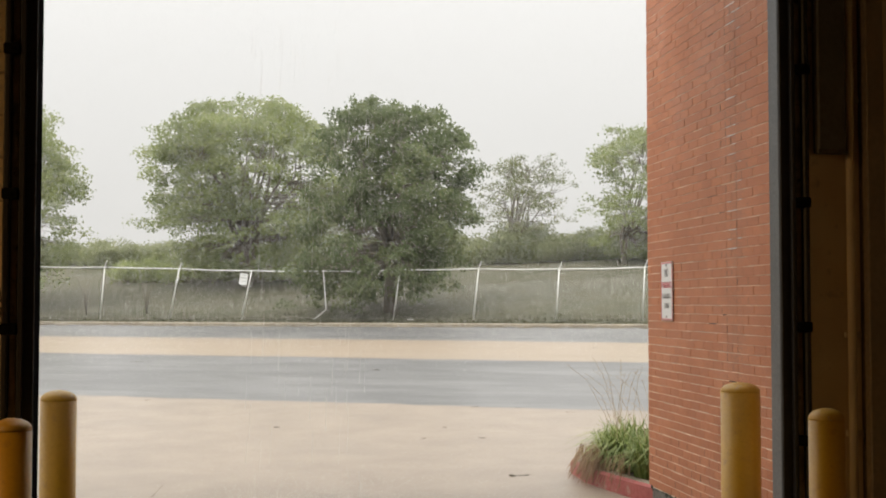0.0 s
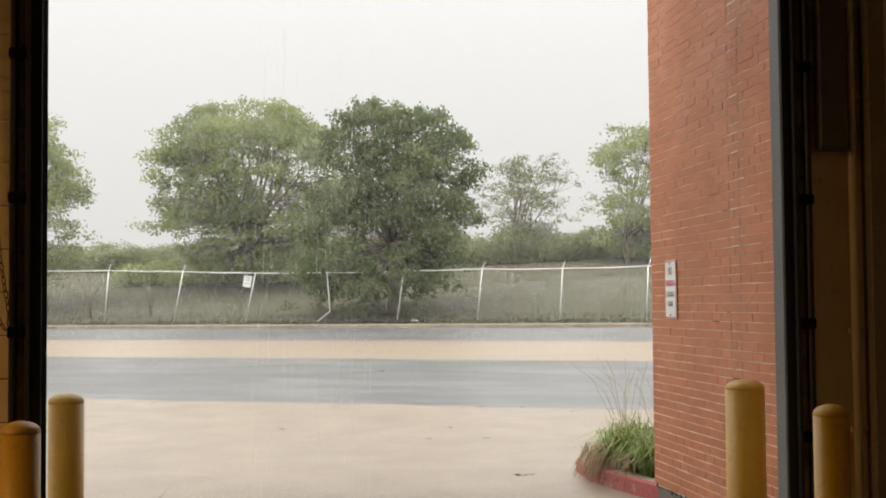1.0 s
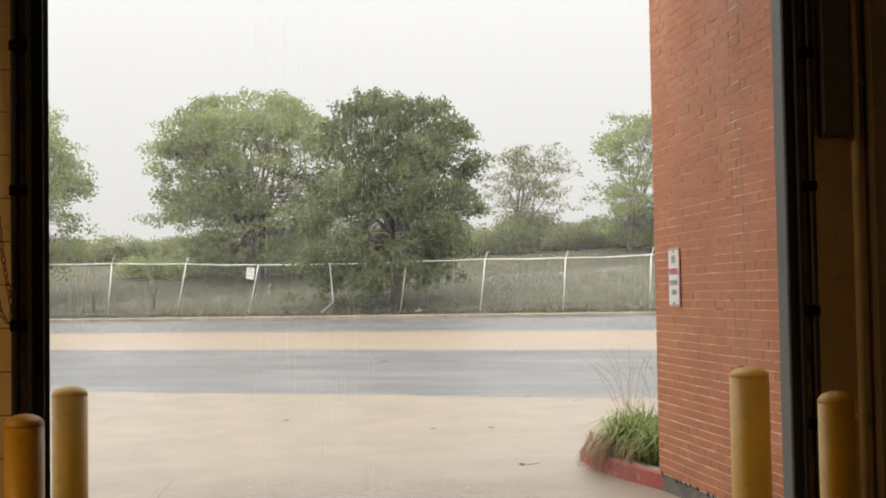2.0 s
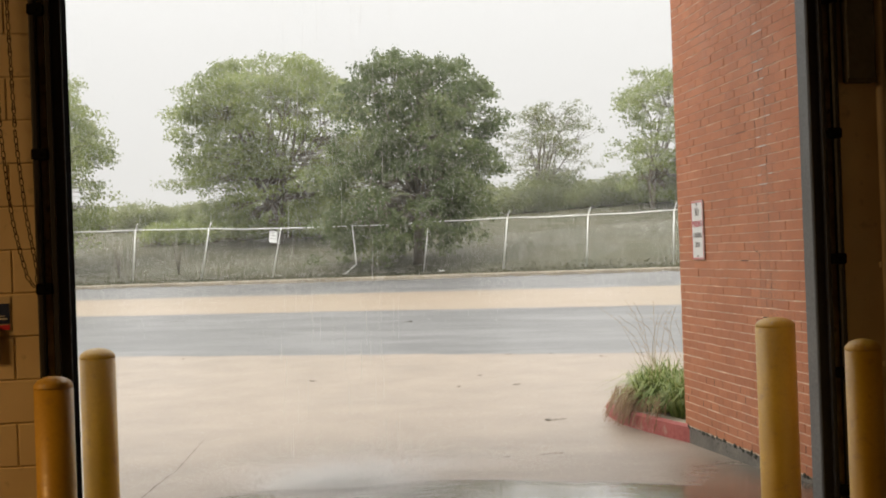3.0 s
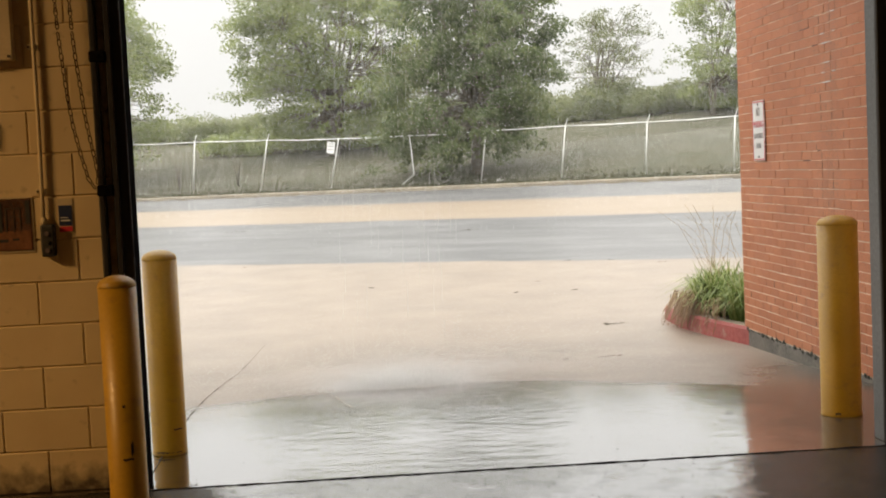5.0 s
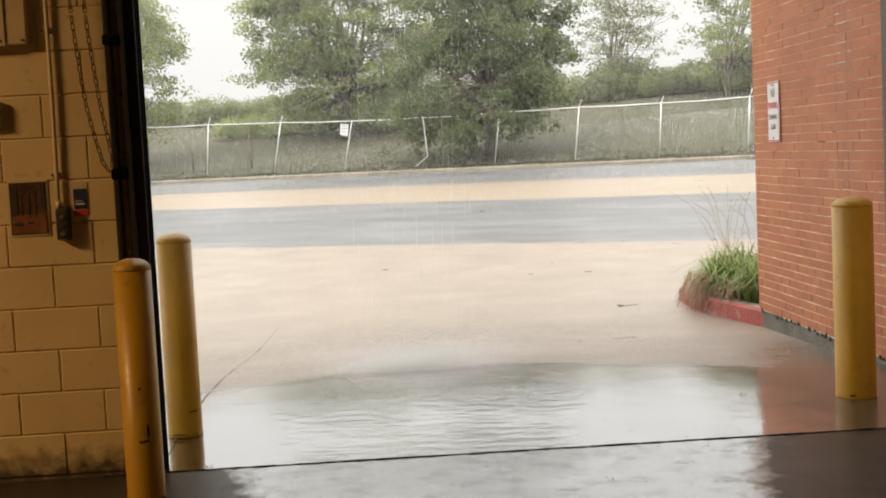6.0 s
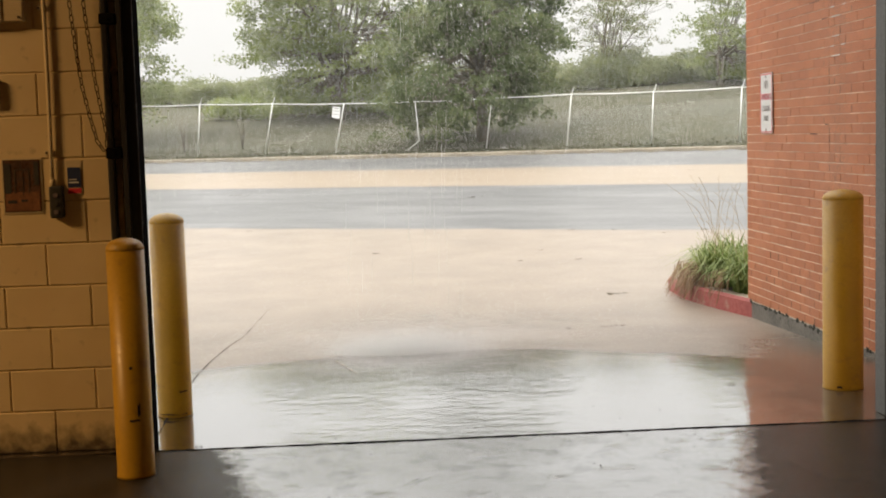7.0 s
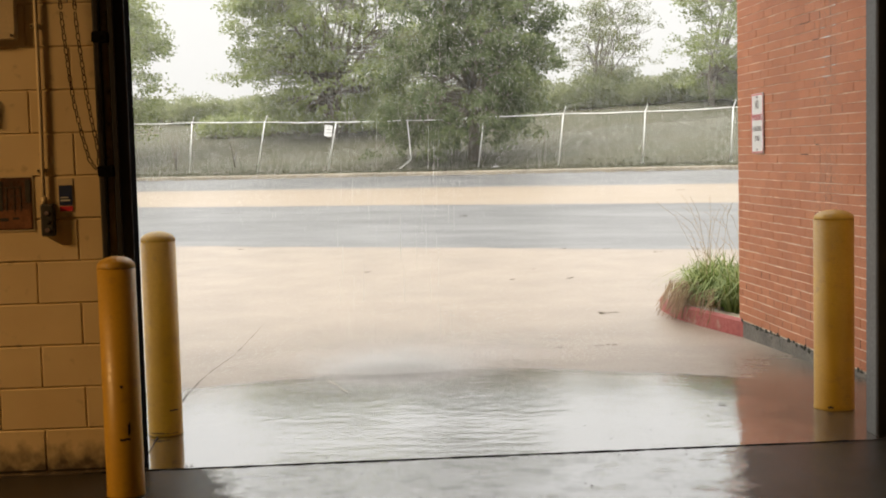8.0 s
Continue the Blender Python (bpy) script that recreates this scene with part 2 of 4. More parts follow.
def wet_floor():
    m, n, l, b = mat("wet_dark_concrete", 0.1)
    b.inputs["IOR"].default_value = 2.0
    b.inputs["Coat Weight"].default_value, b.inputs["Coat IOR"].default_value, b.inputs["Coat Roughness"].default_value = 1.0, 1.6, 0.03
    big, mid, fine = noise_tex(n, l, 0.9), noise_tex(n, l, 6.0, 7.0, 0.65), noise_tex(n, l, 110.0, 4.0)
    col = blend(n, l, span(n, l, big, 0.3, 0.7), (0.024, 0.020, 0.016), (0.045, 0.04, 0.034))
    col = blend(n, l, span(n, l, mid, 0.55, 0.68, 0, 0.7), col, (0.03, 0.026, 0.02))
    l.new(col, b.inputs["Base Color"])
    geo, sp = n.new("ShaderNodeNewGeometry"), n.new("ShaderNodeSeparateXYZ")
    l.new(geo.outputs["Position"], sp.inputs[0])
    # gloss mask shaped to the sky's reflection, cut where the brick's would begin
    edge = val(n, l, "ADD", val(n, l, "ABSOLUTE", val(n, l, "SUBTRACT", sp.outputs["X"], 1.6)), val(n, l, "MULTIPLY", val(n, l, "SUBTRACT", mid, 0.5), 0.35))
    edge = val(n, l, "SUBTRACT", edge, val(n, l, "MULTIPLY", sp.outputs["Y"], 0.27))
    film = span(n, l, edge, 1.24, 1.36, 1.0, 0.05)
    damp = span(n, l, mid, 0.45, 0.68, 0.03, 0.10)
    l.new(val(n, l, "ADD", damp, span(n, l, film, 1.0, 0.06, 0.0, 0.12)), b.inputs["Roughness"])
    drops = n.new("ShaderNodeTexVoronoi")
    drops.inputs["Scale"].default_value = 65.0
    spot = span(n, l, drops.outputs["Distance"], 0.0, 0.35, 1.0, 0.0)
    h = val(n, l, "ADD", val(n, l, "MULTIPLY", val(n, l, "MULTIPLY", fine, val(n, l, "ADD", span(n, l, big, 0.42, 0.58, 0.25, 1.0), span(n, l, film, 1.0, 0.15, 0.0, 2.2))), 0.11), val(n, l, "MULTIPLY", mid, 0.05))
    h = val(n, l, "ADD", h, val(n, l, "MULTIPLY", val(n, l, "MULTIPLY", spot, span(n, l, mid, 0.42, 0.55)), 0.26))
    bump(n, l, b, h, 1.0, 0.012)
    l.new(val(n, l, "MULTIPLY", span(n, l, mid, 0.50, 0.64, 1.0, 0.6), film), b.inputs["Coat Weight"])
    l.new(val(n, l, "MULTIPLY", film, 0.5), b.inputs["Specular IOR Level"])
    return m


M_FLOOR = wet_floor()
M_BLACK = surface("black_steel", (0.018, 0.018, 0.02), 0.3, 0.5, big=4, fine=60)
M_GREY = surface("grey_painted_steel", (0.11, 0.117, 0.117), 0.12, 0.45, big=4, fine=60, relief=0.04)
M_TRACK = surface("dull_track_steel", (0.10, 0.085, 0.07), 0.4, 0.45, 0.6, big=6, fine=50)
M_CREAM = surface("cream_painted_metal", (0.58, 0.48, 0.31), 0.12, 0.45, big=5, fine=80, relief=0.04)
M_GALV = surface("galvanised_steel", (0.68, 0.68, 0.66), 0.12, 0.42, 0.25, big=3, fine=70, relief=0.04)
M_WORN = surface("worn_tan_steel", (0.30, 0.23, 0.13), 0.5, 0.55, big=5, fine=40, dirt=(0.03, 0.025, 0.02), dirt_amount=0.9)
M_CHAIN = surface("rusted_chain", (0.085, 0.055, 0.032), 0.4, 0.6, 0.3, big=9, fine=70)
M_PRINT = surface("orange_brown_print", (0.20, 0.088, 0.042), 0.35, 0.4, big=22, fine=90, relief=0.02, dirt=(0.07, 0.035, 0.02), dirt_amount=0.8)
M_DIM = surface("dim_grey_brown_steel", (0.085, 0.075, 0.058), 0.25, 0.6, big=3, fine=40)
M_MOSS = surface("dark_moss", (0.035, 0.034, 0.022), 0.4, 0.9, big=12, fine=60, relief=0.5)
M_WIRE = surface("weathered_wire", (0.20, 0.19, 0.16), 0.2, 0.6, 0.3, big=3, fine=70, relief=0.04)
M_WHITE = surface("white_enamel", (0.66, 0.66, 0.64), 0.05, 0.4, big=6, fine=90, relief=0.02)
M_RED = surface("red_sign_paint", (0.55, 0.03, 0.05), 0.1, 0.4, big=6, fine=90, relief=0.02)
M_INK = surface("dark_sign_paint", (0.13, 0.10, 0.105), 0.1, 0.45, big=6, fine=90, relief=0.02)
M_FADED = surface("faded_grey_lettering", (0.27, 0.245, 0.24), 0.1, 0.5, big=6, fine=90, relief=0.02)
M_PINK = surface("faded_red_lettering", (0.58, 0.14, 0.16), 0.1, 0.5, big=6, fine=90, relief=0.02)
M_BLUE = surface("blue_print", (0.022, 0.035, 0.10), 0.15, 0.4, big=9, fine=90, relief=0.02)
M_PHOTO = surface("brown_print", (0.11, 0.055, 0.035), 0.5, 0.3, big=14, fine=60, relief=0.02, dirt=(0.05, 0.04, 0.035), dirt_amount=0.9)
M_DARKBOX = surface("dark_plastic", (0.035, 0.033, 0.03), 0.3, 0.5, big=8, fine=80)
M_BARK = surface("grey_bark", (0.20, 0.178, 0.142), 0.35, 0.9, big=3, fine=25, relief=0.8)
M_LEAF1 = leaf_mat("deep_green_leaves", (0.15, 0.19, 0.085), (0.255, 0.285, 0.14), 0.55)
M_LEAF2 = leaf_mat("olive_leaves", (0.27, 0.32, 0.125), (0.405, 0.43, 0.19), 0.55)
M_LEAF3 = leaf_mat("yellow_green_leaves", (0.22, 0.245, 0.12), (0.33, 0.33, 0.17), 0.5)
M_SHRUB = leaf_mat("shrub_leaves", (0.26, 0.29, 0.145), (0.38, 0.39, 0.21), 0.55)
M_BLADE = leaf_mat("green_blades", (0.11, 0.175, 0.035), (0.40, 0.43, 0.15))
M_DRY = leaf_mat("dry_blades", (0.19, 0.11, 0.055), (0.36, 0.235, 0.125), 0.25)
M_STALK = leaf_mat("straw_stalks", (0.44, 0.34, 0.22), (0.60, 0.48, 0.33), 0.2)
M_TURF = leaf_mat("bank_grass", (0.07, 0.072, 0.033), (0.11, 0.10, 0.05), 0.4)
M_SOIL = surface("damp_soil", (0.09, 0.07, 0.045), 0.4, 0.9, fine=30, relief=0.8)
M_CEIL = surface("grey_deck", (0.20, 0.19, 0.17), 0.2, 0.7)


# ---- builders ----
def part(name, bm, material, parent=None, label=""):
    me = bpy.data.meshes.new(name)
    bm.normal_update()
    bm.to_mesh(me)
    bm.free()
    return mesh_part(name, me, material, parent, label)


def mesh_part(name, me, material, parent=None, label=""):
    if not me.materials:
        for q in (material if isinstance(material, (list, tuple)) else (material,)):
            me.materials.append(q)
    ob = new(name, me)
    if parent:
        ob.parent = parent
    return tagged(ob, label)


def empty(name, at=(0, 0, 0), rz=0.0):
    ob = new(name)
    ob.empty_display_size = 0.1
    ob.matrix_world = pose(*at, 0, 0, rz)
    return ob


def box(lo, hi, bevel=0.0, bm=None, seg=1):
    bm = bm or bmesh.new()
    r = bmesh.ops.create_cube(bm, size=1.0)
    c, s = [(a + b) / 2 for a, b in zip(lo, hi)], [b - a for a, b in zip(lo, hi)]
    for q in r["verts"]:
        q.co = Vector((c[0] + q.co.x * s[0], c[1] + q.co.y * s[1], c[2] + q.co.z * s[2]))
    if bevel:
        edges = list({e for q in r["verts"] for e in q.link_edges})
        bmesh.ops.bevel(bm, geom=edges, offset=bevel, segments=seg, affect="EDGES", profile=0.5)
    return bm


def tube(points, radii, sides=6, bm=None, cap=True):
    bm = bm or bmesh.new()
    pts = [Vector(p) for p in points]
    rings = []
    for i, p in enumerate(pts):
        d = (pts[min(i + 1, len(pts) - 1)] - pts[max(i - 1, 0)]).normalized()
        a = d.orthogonal().normalized() if not rings else (ax - d * ax.dot(d)).normalized()
        ax = a
        c = d.cross(a)
        r = radii[i] if isinstance(radii, (list, tuple)) else radii
        rings.append([bm.verts.new(p + (a * math.cos(k * math.tau / sides) + c * math.sin(k * math.tau / sides)) * r) for k in range(sides)])
    for lo, hi in zip(rings, rings[1:]):
        for k in range(sides):
            f = bm.faces.new((lo[k], lo[(k + 1) % sides], hi[(k + 1) % sides], hi[k]))
            f.smooth = True
    if cap:
        bm.faces.new(rings[0][::-1])
        bm.faces.new(rings[-1])
    return bm


def lathe(profile, sides=32, bm=None):
    bm = bm or bmesh.new()
    rings = [[bm.verts.new((r * math.cos(k * math.tau / sides), r * math.sin(k * math.tau / sides), z)) for k in range(sides)] for r, z in profile]
    for lo, hi in zip(rings, rings[1:]):
        for k in range(sides):
            f = bm.faces.new((lo[k], lo[(k + 1) % sides], hi[(k + 1) % sides], hi[k]))
            f.smooth = True
    bm.faces.new(rings[0][::-1])
    bm.faces.new(rings[-1]).smooth = True
    return bm


def quads(name, verts, n, material, parent=None, label=""):
    """n separate quads from a flat array of their corners."""
    me = bpy.data.meshes.new(name)
    me.vertices.add(4 * n)
    me.vertices.foreach_set("co", np.ascontiguousarray(verts, dtype=np.float32).ravel())
    me.loops.add(4 * n)
    me.loops.foreach_set("vertex_index", np.arange(4 * n, dtype=np.int32))
    me.polygons.add(n)
    me.polygons.foreach_set("loop_start", np.arange(0, 4 * n, 4, dtype=np.int32))
    me.update(calc_edges=True)
    return mesh_part(name, me, material, parent, label)


def smooth(a, b, t):
    t = min(max((t - a) / (b - a), 0.0), 1.0)
    return t * t * (3 - 2 * t)


def ground_z(x, y):
    """Height of the ground: apron falling from the door, road rising to the kerb, grass bank beyond."""
    if y < -0.0651:
        return -0.3
    v = NX * x + NY * y
    z = -float(np.interp(y, (0.3, 1.35, 1.65, 2.4, 2.9, 4.45, 6.0), (0, -0.016, -0.012, 0.02, 0.05, 0.155, 0.165)))
    drain = smooth(3.0, 3.8, x)      # falls sooner along the brick wall
    z = z * (1 - drain) - drain * float(np.interp(y, (0.5, 1.2, 1.9, 2.9, 4.45, 6.0), (0, 0.018, 0.057, 0.115, 0.162, 0.165)))
    z += min(max(v - 6.5, 0), 32.0) / 32 * 0.865
    if v > 38.6:
        z += 0.12 * smooth(38.6, 38.9, v) + 0.12 * smooth(38.9, 40.3, v)
    if v > 40.3:
        z += 0.145 * (min(v, 61) - 40.3) + 0.01 * max(min(v, 200) - 61, 0)
    return z


# ---- ground ----
def build_ground():
    xs = sorted({*np.arange(-4, 8.01, 0.5), *np.arange(-20, 30.1, 1.0), *(-2000, -800, -400, -200, -120, -80, -60, -40, -30, 40, 55, 80, 120, 200, 400, 800, 2000)})
    ys = sorted({-60.0, -0.066, -0.065, -0.064, *np.arange(0, 8.01, 0.25), *np.arange(8, 34.1, 1.0), *np.arange(30, 50.1, 0.25), *np.arange(50, 74, 1.0), 85, 100, 130, 180, 260, 400, 800, 2000, 3500})
    verts = [(float(x), float(y), ground_z(x, y)) for y in ys for x in xs]
    w = len(xs)
    faces = [(j * w + i, j * w + i + 1, (j + 1) * w + i + 1, (j + 1) * w + i) for j in range(len(ys) - 1) for i in range(w - 1)]
    me = bpy.data.meshes.new("ground")
    me.from_pydata(verts, [], faces)
    for p in me.polygons:
        p.use_smooth = True
    ob = mesh_part("ground", me, M_GROUND)
    tagged(ob, "rain-soaked concrete and asphalt yard rising to a grass bank", "ground", kind="structure")


build_ground()


def road_point(u, v, dz=0.0):
    """A place u metres along the fence line and v metres across it."""
    x, y = 0.9156 * u + NX * v, -NX * u + NY * v
    return Vector((x, y, ground_z(x, y) + dz))


# road kerb, in cast lengths
kerb_root = tagged(empty("kerb"), "pale concrete kerb along the far edge of the wet road", "kerb", kind="structure")
for i in range(-14, 17):
    a, b = road_point(i * 3.05 + 0.006, 38.5), road_point((i + 1) * 3.05 - 0.006, 38.5)
    bm = bmesh.new()
    n2 = Vector((NX, NY, 0))
    prof = [(0, -0.1), (0.0, 0.12), (0.03, 0.15), (0.2, 0.155), (0.2, -0.1)]
    ends = [[bm.verts.new(Vector((p.x, p.y, 0.70)) + n2 * d + Vector((0, 0, h))) for d, h in prof] for p in (a, b)]
    for k in range(len(prof)):
        bm.faces.new((ends[0][k], ends[1][k], ends[1][(k + 1) % 5], ends[0][(k + 1) % 5]))
    bm.faces.new(ends[0][::-1]); bm.faces.new(ends[1])
    bmesh.ops.recalc_face_normals(bm, faces=bm.faces)
    part("kerbstone", bm, M_KERB, kerb_root)

# thin joints sawn in the apron
for k, (x0, y0, x1, y1, w) in enumerate(((-0.05, 0.1, 0.06, 6.2, 0.004),)):
    bm = bmesh.new()
    rows = []
    for s in range(91):
        f = s / 90
        x, y = x0 + (x1 - x0) * f + 0.002 * math.sin(9 * f) - (0.055 * math.sin(math.pi * f) if k == 0 else 0.0), y0 + (y1 - y0) * f
        q = w * 1.5 * (0.6 + 0.45 * math.sin(23 * f) * math.sin(71 * f + 1.0)) * (1.1 - 0.6 * f)
        rows.append([bm.verts.new((x + d + 0.002 * math.sin(57 * f), y, ground_z(x, y) + 0.003)) for d in (-q, q)])
    for a, b in zip(rows, rows[1:]):
        bm.faces.new((a[0], a[1], b[1], b[0]))
    tagged(part("apron_joint", bm, M_MUSH), "dark sawn joint in the wet concrete apron", "joint", kind="structure")

for pts in (((0.80, 2.35), (0.86, 2.08), (0.95, 1.70)), ((2.04, 2.2), (2.16, 1.98), (2.24, 1.85))):
    bm = bmesh.new()
    rows = []
    for (xa, ya), (xb, yb) in zip(pts, pts[1:]):
        for f in np.linspace(0, 1, 12):
            x, y = xa + (xb - xa) * f + 0.006 * math.sin(31 * f + xa), ya + (yb - ya) * f
            w = 0.005 * (0.7 + 0.4 * math.sin(17 * f + 2 * ya))
            rows.append([bm.verts.new((x + d, y, ground_z(x, y) + 0.003)) for d in (-w, w)])
    for a, b in zip(rows, rows[1:]):
        bm.faces.new((a[0], a[1], b[1], b[0]))
    tagged(part("apron_joint", bm, M_WORN), "pale worn filler of a joint under shallow water", "joint", kind="structure")

# ---- building ----
floor = part("floor", box((-9, -14, -0.3), (5.2, -0.089, 0.0)), M_FLOOR)
tagged(floor, "dark wet concrete floor of the loading bay", "floor", kind="structure")
bm = bmesh.new()
jr = random.Random(9)
rows = []
for i in range(121):
    x = -0.3 + 4.2 * i / 120
    w = 0.013 + jr.uniform(-0.007, 0.005) + (0.012 if abs(x - 1.03) < 0.03 else 0)
    c = -0.077 + jr.uniform(-0.003, 0.003)
    rows.append([bm.verts.new((x, c + d, 0.0022)) for d in (-w, w)])
for p, q in zip(rows, rows[1:]):
    bm.faces.new((p[0], q[0], q[1], p[1]))
sill = part("threshold_joint", bm, M_TAR)
tagged(sill, "dark open joint across the doorway threshold", "joint", kind="structure")
wall_n = part("wall_north", box((-9, 0.007, -0.3), (-0.11, 0.2, 4.6)), M_BLOCK)
tagged(wall_n, "cream-painted concrete block wall beside the dock door", "wall", kind="structure")
wall_e = part("wall_north_east", box((3.72, 0.012, -0.3), (5.2, 0.2, 4.6)), M_BLOCK)
tagged(wall_e, "dim cream-painted block wall on the far side of the door", "wall", kind="structure")
tagged(part("wall_lintel", box((-0.11, 0.012, 3.66), (3.72, 0.2, 4.6)), M_BLOCK), "painted block wall above the dock door", "wall", kind="structure")
tagged(part("wall_west", box((-9.2, -14, -0.3), (-9, 0.2, 4.6)), M_BLOCK), "painted block side wall", "wall", kind="structure")
tagged(part("wall_east", box((5.2, -14, -0.3), (5.4, 0.2, 4.6)), M_BLOCK), "painted block side wall", "wall", kind="structure")
tagged(part("wall_south", box((-9.2, -14.2, -0.3), (5.4, -14, 4.6)), M_BLOCK), "painted block rear wall", "wall", kind="structure")
tagged(part("ceiling", box((-9.2, -14.2, 4.6), (5.4, 0.2, 4.8)), M_CEIL), "grey metal roof deck", "ceiling", kind="structure")

canopy = part("canopy", box((-8.0, 0.2, 6.4), (4.33, 2.45, 6.6), 0.01), M_CEIL)
tagged(canopy, "grey metal canopy sheltering the dock door", "canopy", kind="structure")

fixture = tagged(empty("ceiling_lamp", (-5.0, -2.7, 0)), "long hanging strip lamp with a warm glow", "lamp")
part("housing", box((-0.68, -0.3, 4.04), (0.68, 0.3, 4.12), 0.01), M_GREY, fixture)
for sx in (-0.5, 0.5):
    part("cord", tube([(sx, 0, 4.12), (sx, 0, 4.6)], 0.008), M_BLACK, fixture)

# door frame: grey reveals with black faces, vertical tracks and brackets
door = tagged(empty("door_1"), "open dock doorway with grey steel jambs and black seals", "door", kind="structure")
for side, x_in in ((-1, -0.02), (1, 3.63)):
    a, b = sorted((x_in, x_in + side * 0.09))
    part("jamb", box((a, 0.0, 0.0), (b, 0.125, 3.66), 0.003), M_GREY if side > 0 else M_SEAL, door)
    a, b = sorted((x_in + side * 0.002, x_in + side * 0.081))
    part("seal", box((a, -0.016, 0.0), (b, -0.002, 3.66), 0.004), M_BLACK, door, "black rubber edge seal")
    a, b = sorted((x_in + side * 0.049, x_in + side * 0.072))
    part("angle", box((a, -0.05, 0.02), (b, -0.018, 3.6), 0.003), M_BLACK, door)
    a, b = sorted((x_in + side * 0.082, x_in + side * 0.112))
    part("worn_strip", box((a, -0.014, 0.02), (b, -0.002, 3.6), 0.002), M_WORN, door, "worn tan-painted steel strip")
    a, b = sorted((x_in + side * 0.113, x_in + side * 0.145))
    part("track", box((a, -0.05, 0.02), (b, -0.004, 3.6), 0.008), M_BLACK, door, "blackened steel vertical door track")
    for z in (0.28, 0.87, 1.44, 2.07, 2.75, 3.4):
        a, b = sorted((x_in + side * 0.075, x_in + side * 0.15))
        br = part("bracket", box((a, -0.058, z - 0.026), (b, -0.012, z + 0.026), 0.006), M_SEAL, door)
        c = (a + b) / 2
        part("bolt", tube([(c, -0.058, z), (c, -0.066, z)], 0.009, 6), M_SEAL, br)
part("header", box((-0.02, 0.0, 3.6), (3.63, 0.125, 3.66)), M_GREY, door)


# bollards
def bollard(name, at, r, h, label, scuffs):
    th = tagged(empty(name, at), label, "bollard", group="yellow bollards at the dock door")
    part("post", lathe([(r * 1.02, 0.0), (r * 1.02, 0.012), (r, 0.02), (r, h - 0.052)], 40), M_YELLOW, th)
    dome = [(r * 1.004, h - 0.0535), (r * 1.004, h - 0.048)] + [(r * math.cos(q), h - 0.048 + 0.048 * math.sin(q)) for q in np.linspace(0.12, 1.5, 9)]
    part("cap", lathe(dome, 40), M_CAP, th, "weathered domed cap with a dusty top")
    for ang, z, w, tall in scuffs:
        bm = bmesh.new()
        rows = []
        for k in range(7):
            q = radians(ang) + (k / 6 - 0.5) * w / r
            wob = 0.15 * tall * math.sin(5.0 * k + ang)
            rows.append([bm.verts.new(((r + 0.0015) * math.cos(q), (r + 0.0015) * math.sin(q), z + wob + d)) for d in (-tall / 2, tall / 2)])
        for a, b in zip(rows, rows[1:]):
            bm.faces.new((a[0], b[0], b[1], a[1]))
        part("scuff", bm, M_SCUFF, th, "black rubber scuff mark")
    return th


bollard("bollard", (-0.018, -0.50, 0), 0.083, 1.07, "yellow painted steel bollard with black scuffs, inside the doorway", ((-62, 0.31, 0.012, 0.055), (-75, 0.265, 0.045, 0.010), (-80, 0.50, 0.012, 0.012)))
bollard("bollard", (-0.025, 0.72, ground_z(0, 0.72)), 0.092, 1.10, "olive-shaded yellow steel bollard on the wet apron", ((-50, 0.14, 0.05, 0.008), (-90, 0.01, 0.16, 0.02)))
bollard("bollard", (3.70, 0.745, ground_z(3.70, 0.745)), 0.110, 1.12, "thick yellow steel bollard standing on wet concrete by brick", ((-120, 0.022, 0.03, 0.012),))
bollard("bollard", (3.65, -0.48, 0), 0.083, 1.07, "yellow painted steel bollard inside the dark doorway", ())


# ---- fence ----
fence = tagged(empty("fence"), "leaning galvanised chain-link fence along the grass bank", "fence")
LEAN = (0.10, 0.12, 0.15, 0.20, 0.42, 0.44, 0.30, 0.28, 0.22, 0.12, 0.10, 0.0, 0.05, 0.1)
TOP = (2.2, 2.2, 2.18, 2.14, 2.05, 1.94, 1.91, 1.93, 1.95, 1.92, 1.96, 1.95, 1.95, 1.95)


def fence_u(k):
    """Place of post k along the fence."""
    return -24.13 + 3.14 * (k - 3)


rail_pts = []
for k in range(14):
    base = road_point(fence_u(k), 40.31)
    top = road_point(fence_u(k) + LEAN[k], 40.31)
    top.z = base.z + TOP[k]
    tilt = (top - base)
    if k == 6:      # bent near the foot
        base2 = road_point(fence_u(k) - 0.1, 40.31)
        path = [base2 + Vector((0, 0, -0.1)), base2, road_point(fence_u(k) + 0.42, 40.31, 0.38), top]
    else:
        path = [base - tilt * 0.05, base + tilt * 0.5, top]
    post = part("post", tube(path, 0.026, 8), M_GALV, fence)
    rail_pts.append(top - tilt * 0.015)
    if k not in (5, 6):
        part("barb_arm", tube([top - tilt * 0.02, top + Vector((0.10, -0.04, 0.24))], [0.024, 0.014], 6), M_GALV, post)
for a, b in zip(rail_pts, rail_pts[1:]):
    mid = (a + b) / 2 - Vector((0, 0, random.uniform(0.0, 0.05)))
    part("top_rail", tube([a, a.lerp(mid, 0.5), mid, mid.lerp(b, 0.5), b], 0.021, 6), M_GALV, fence)
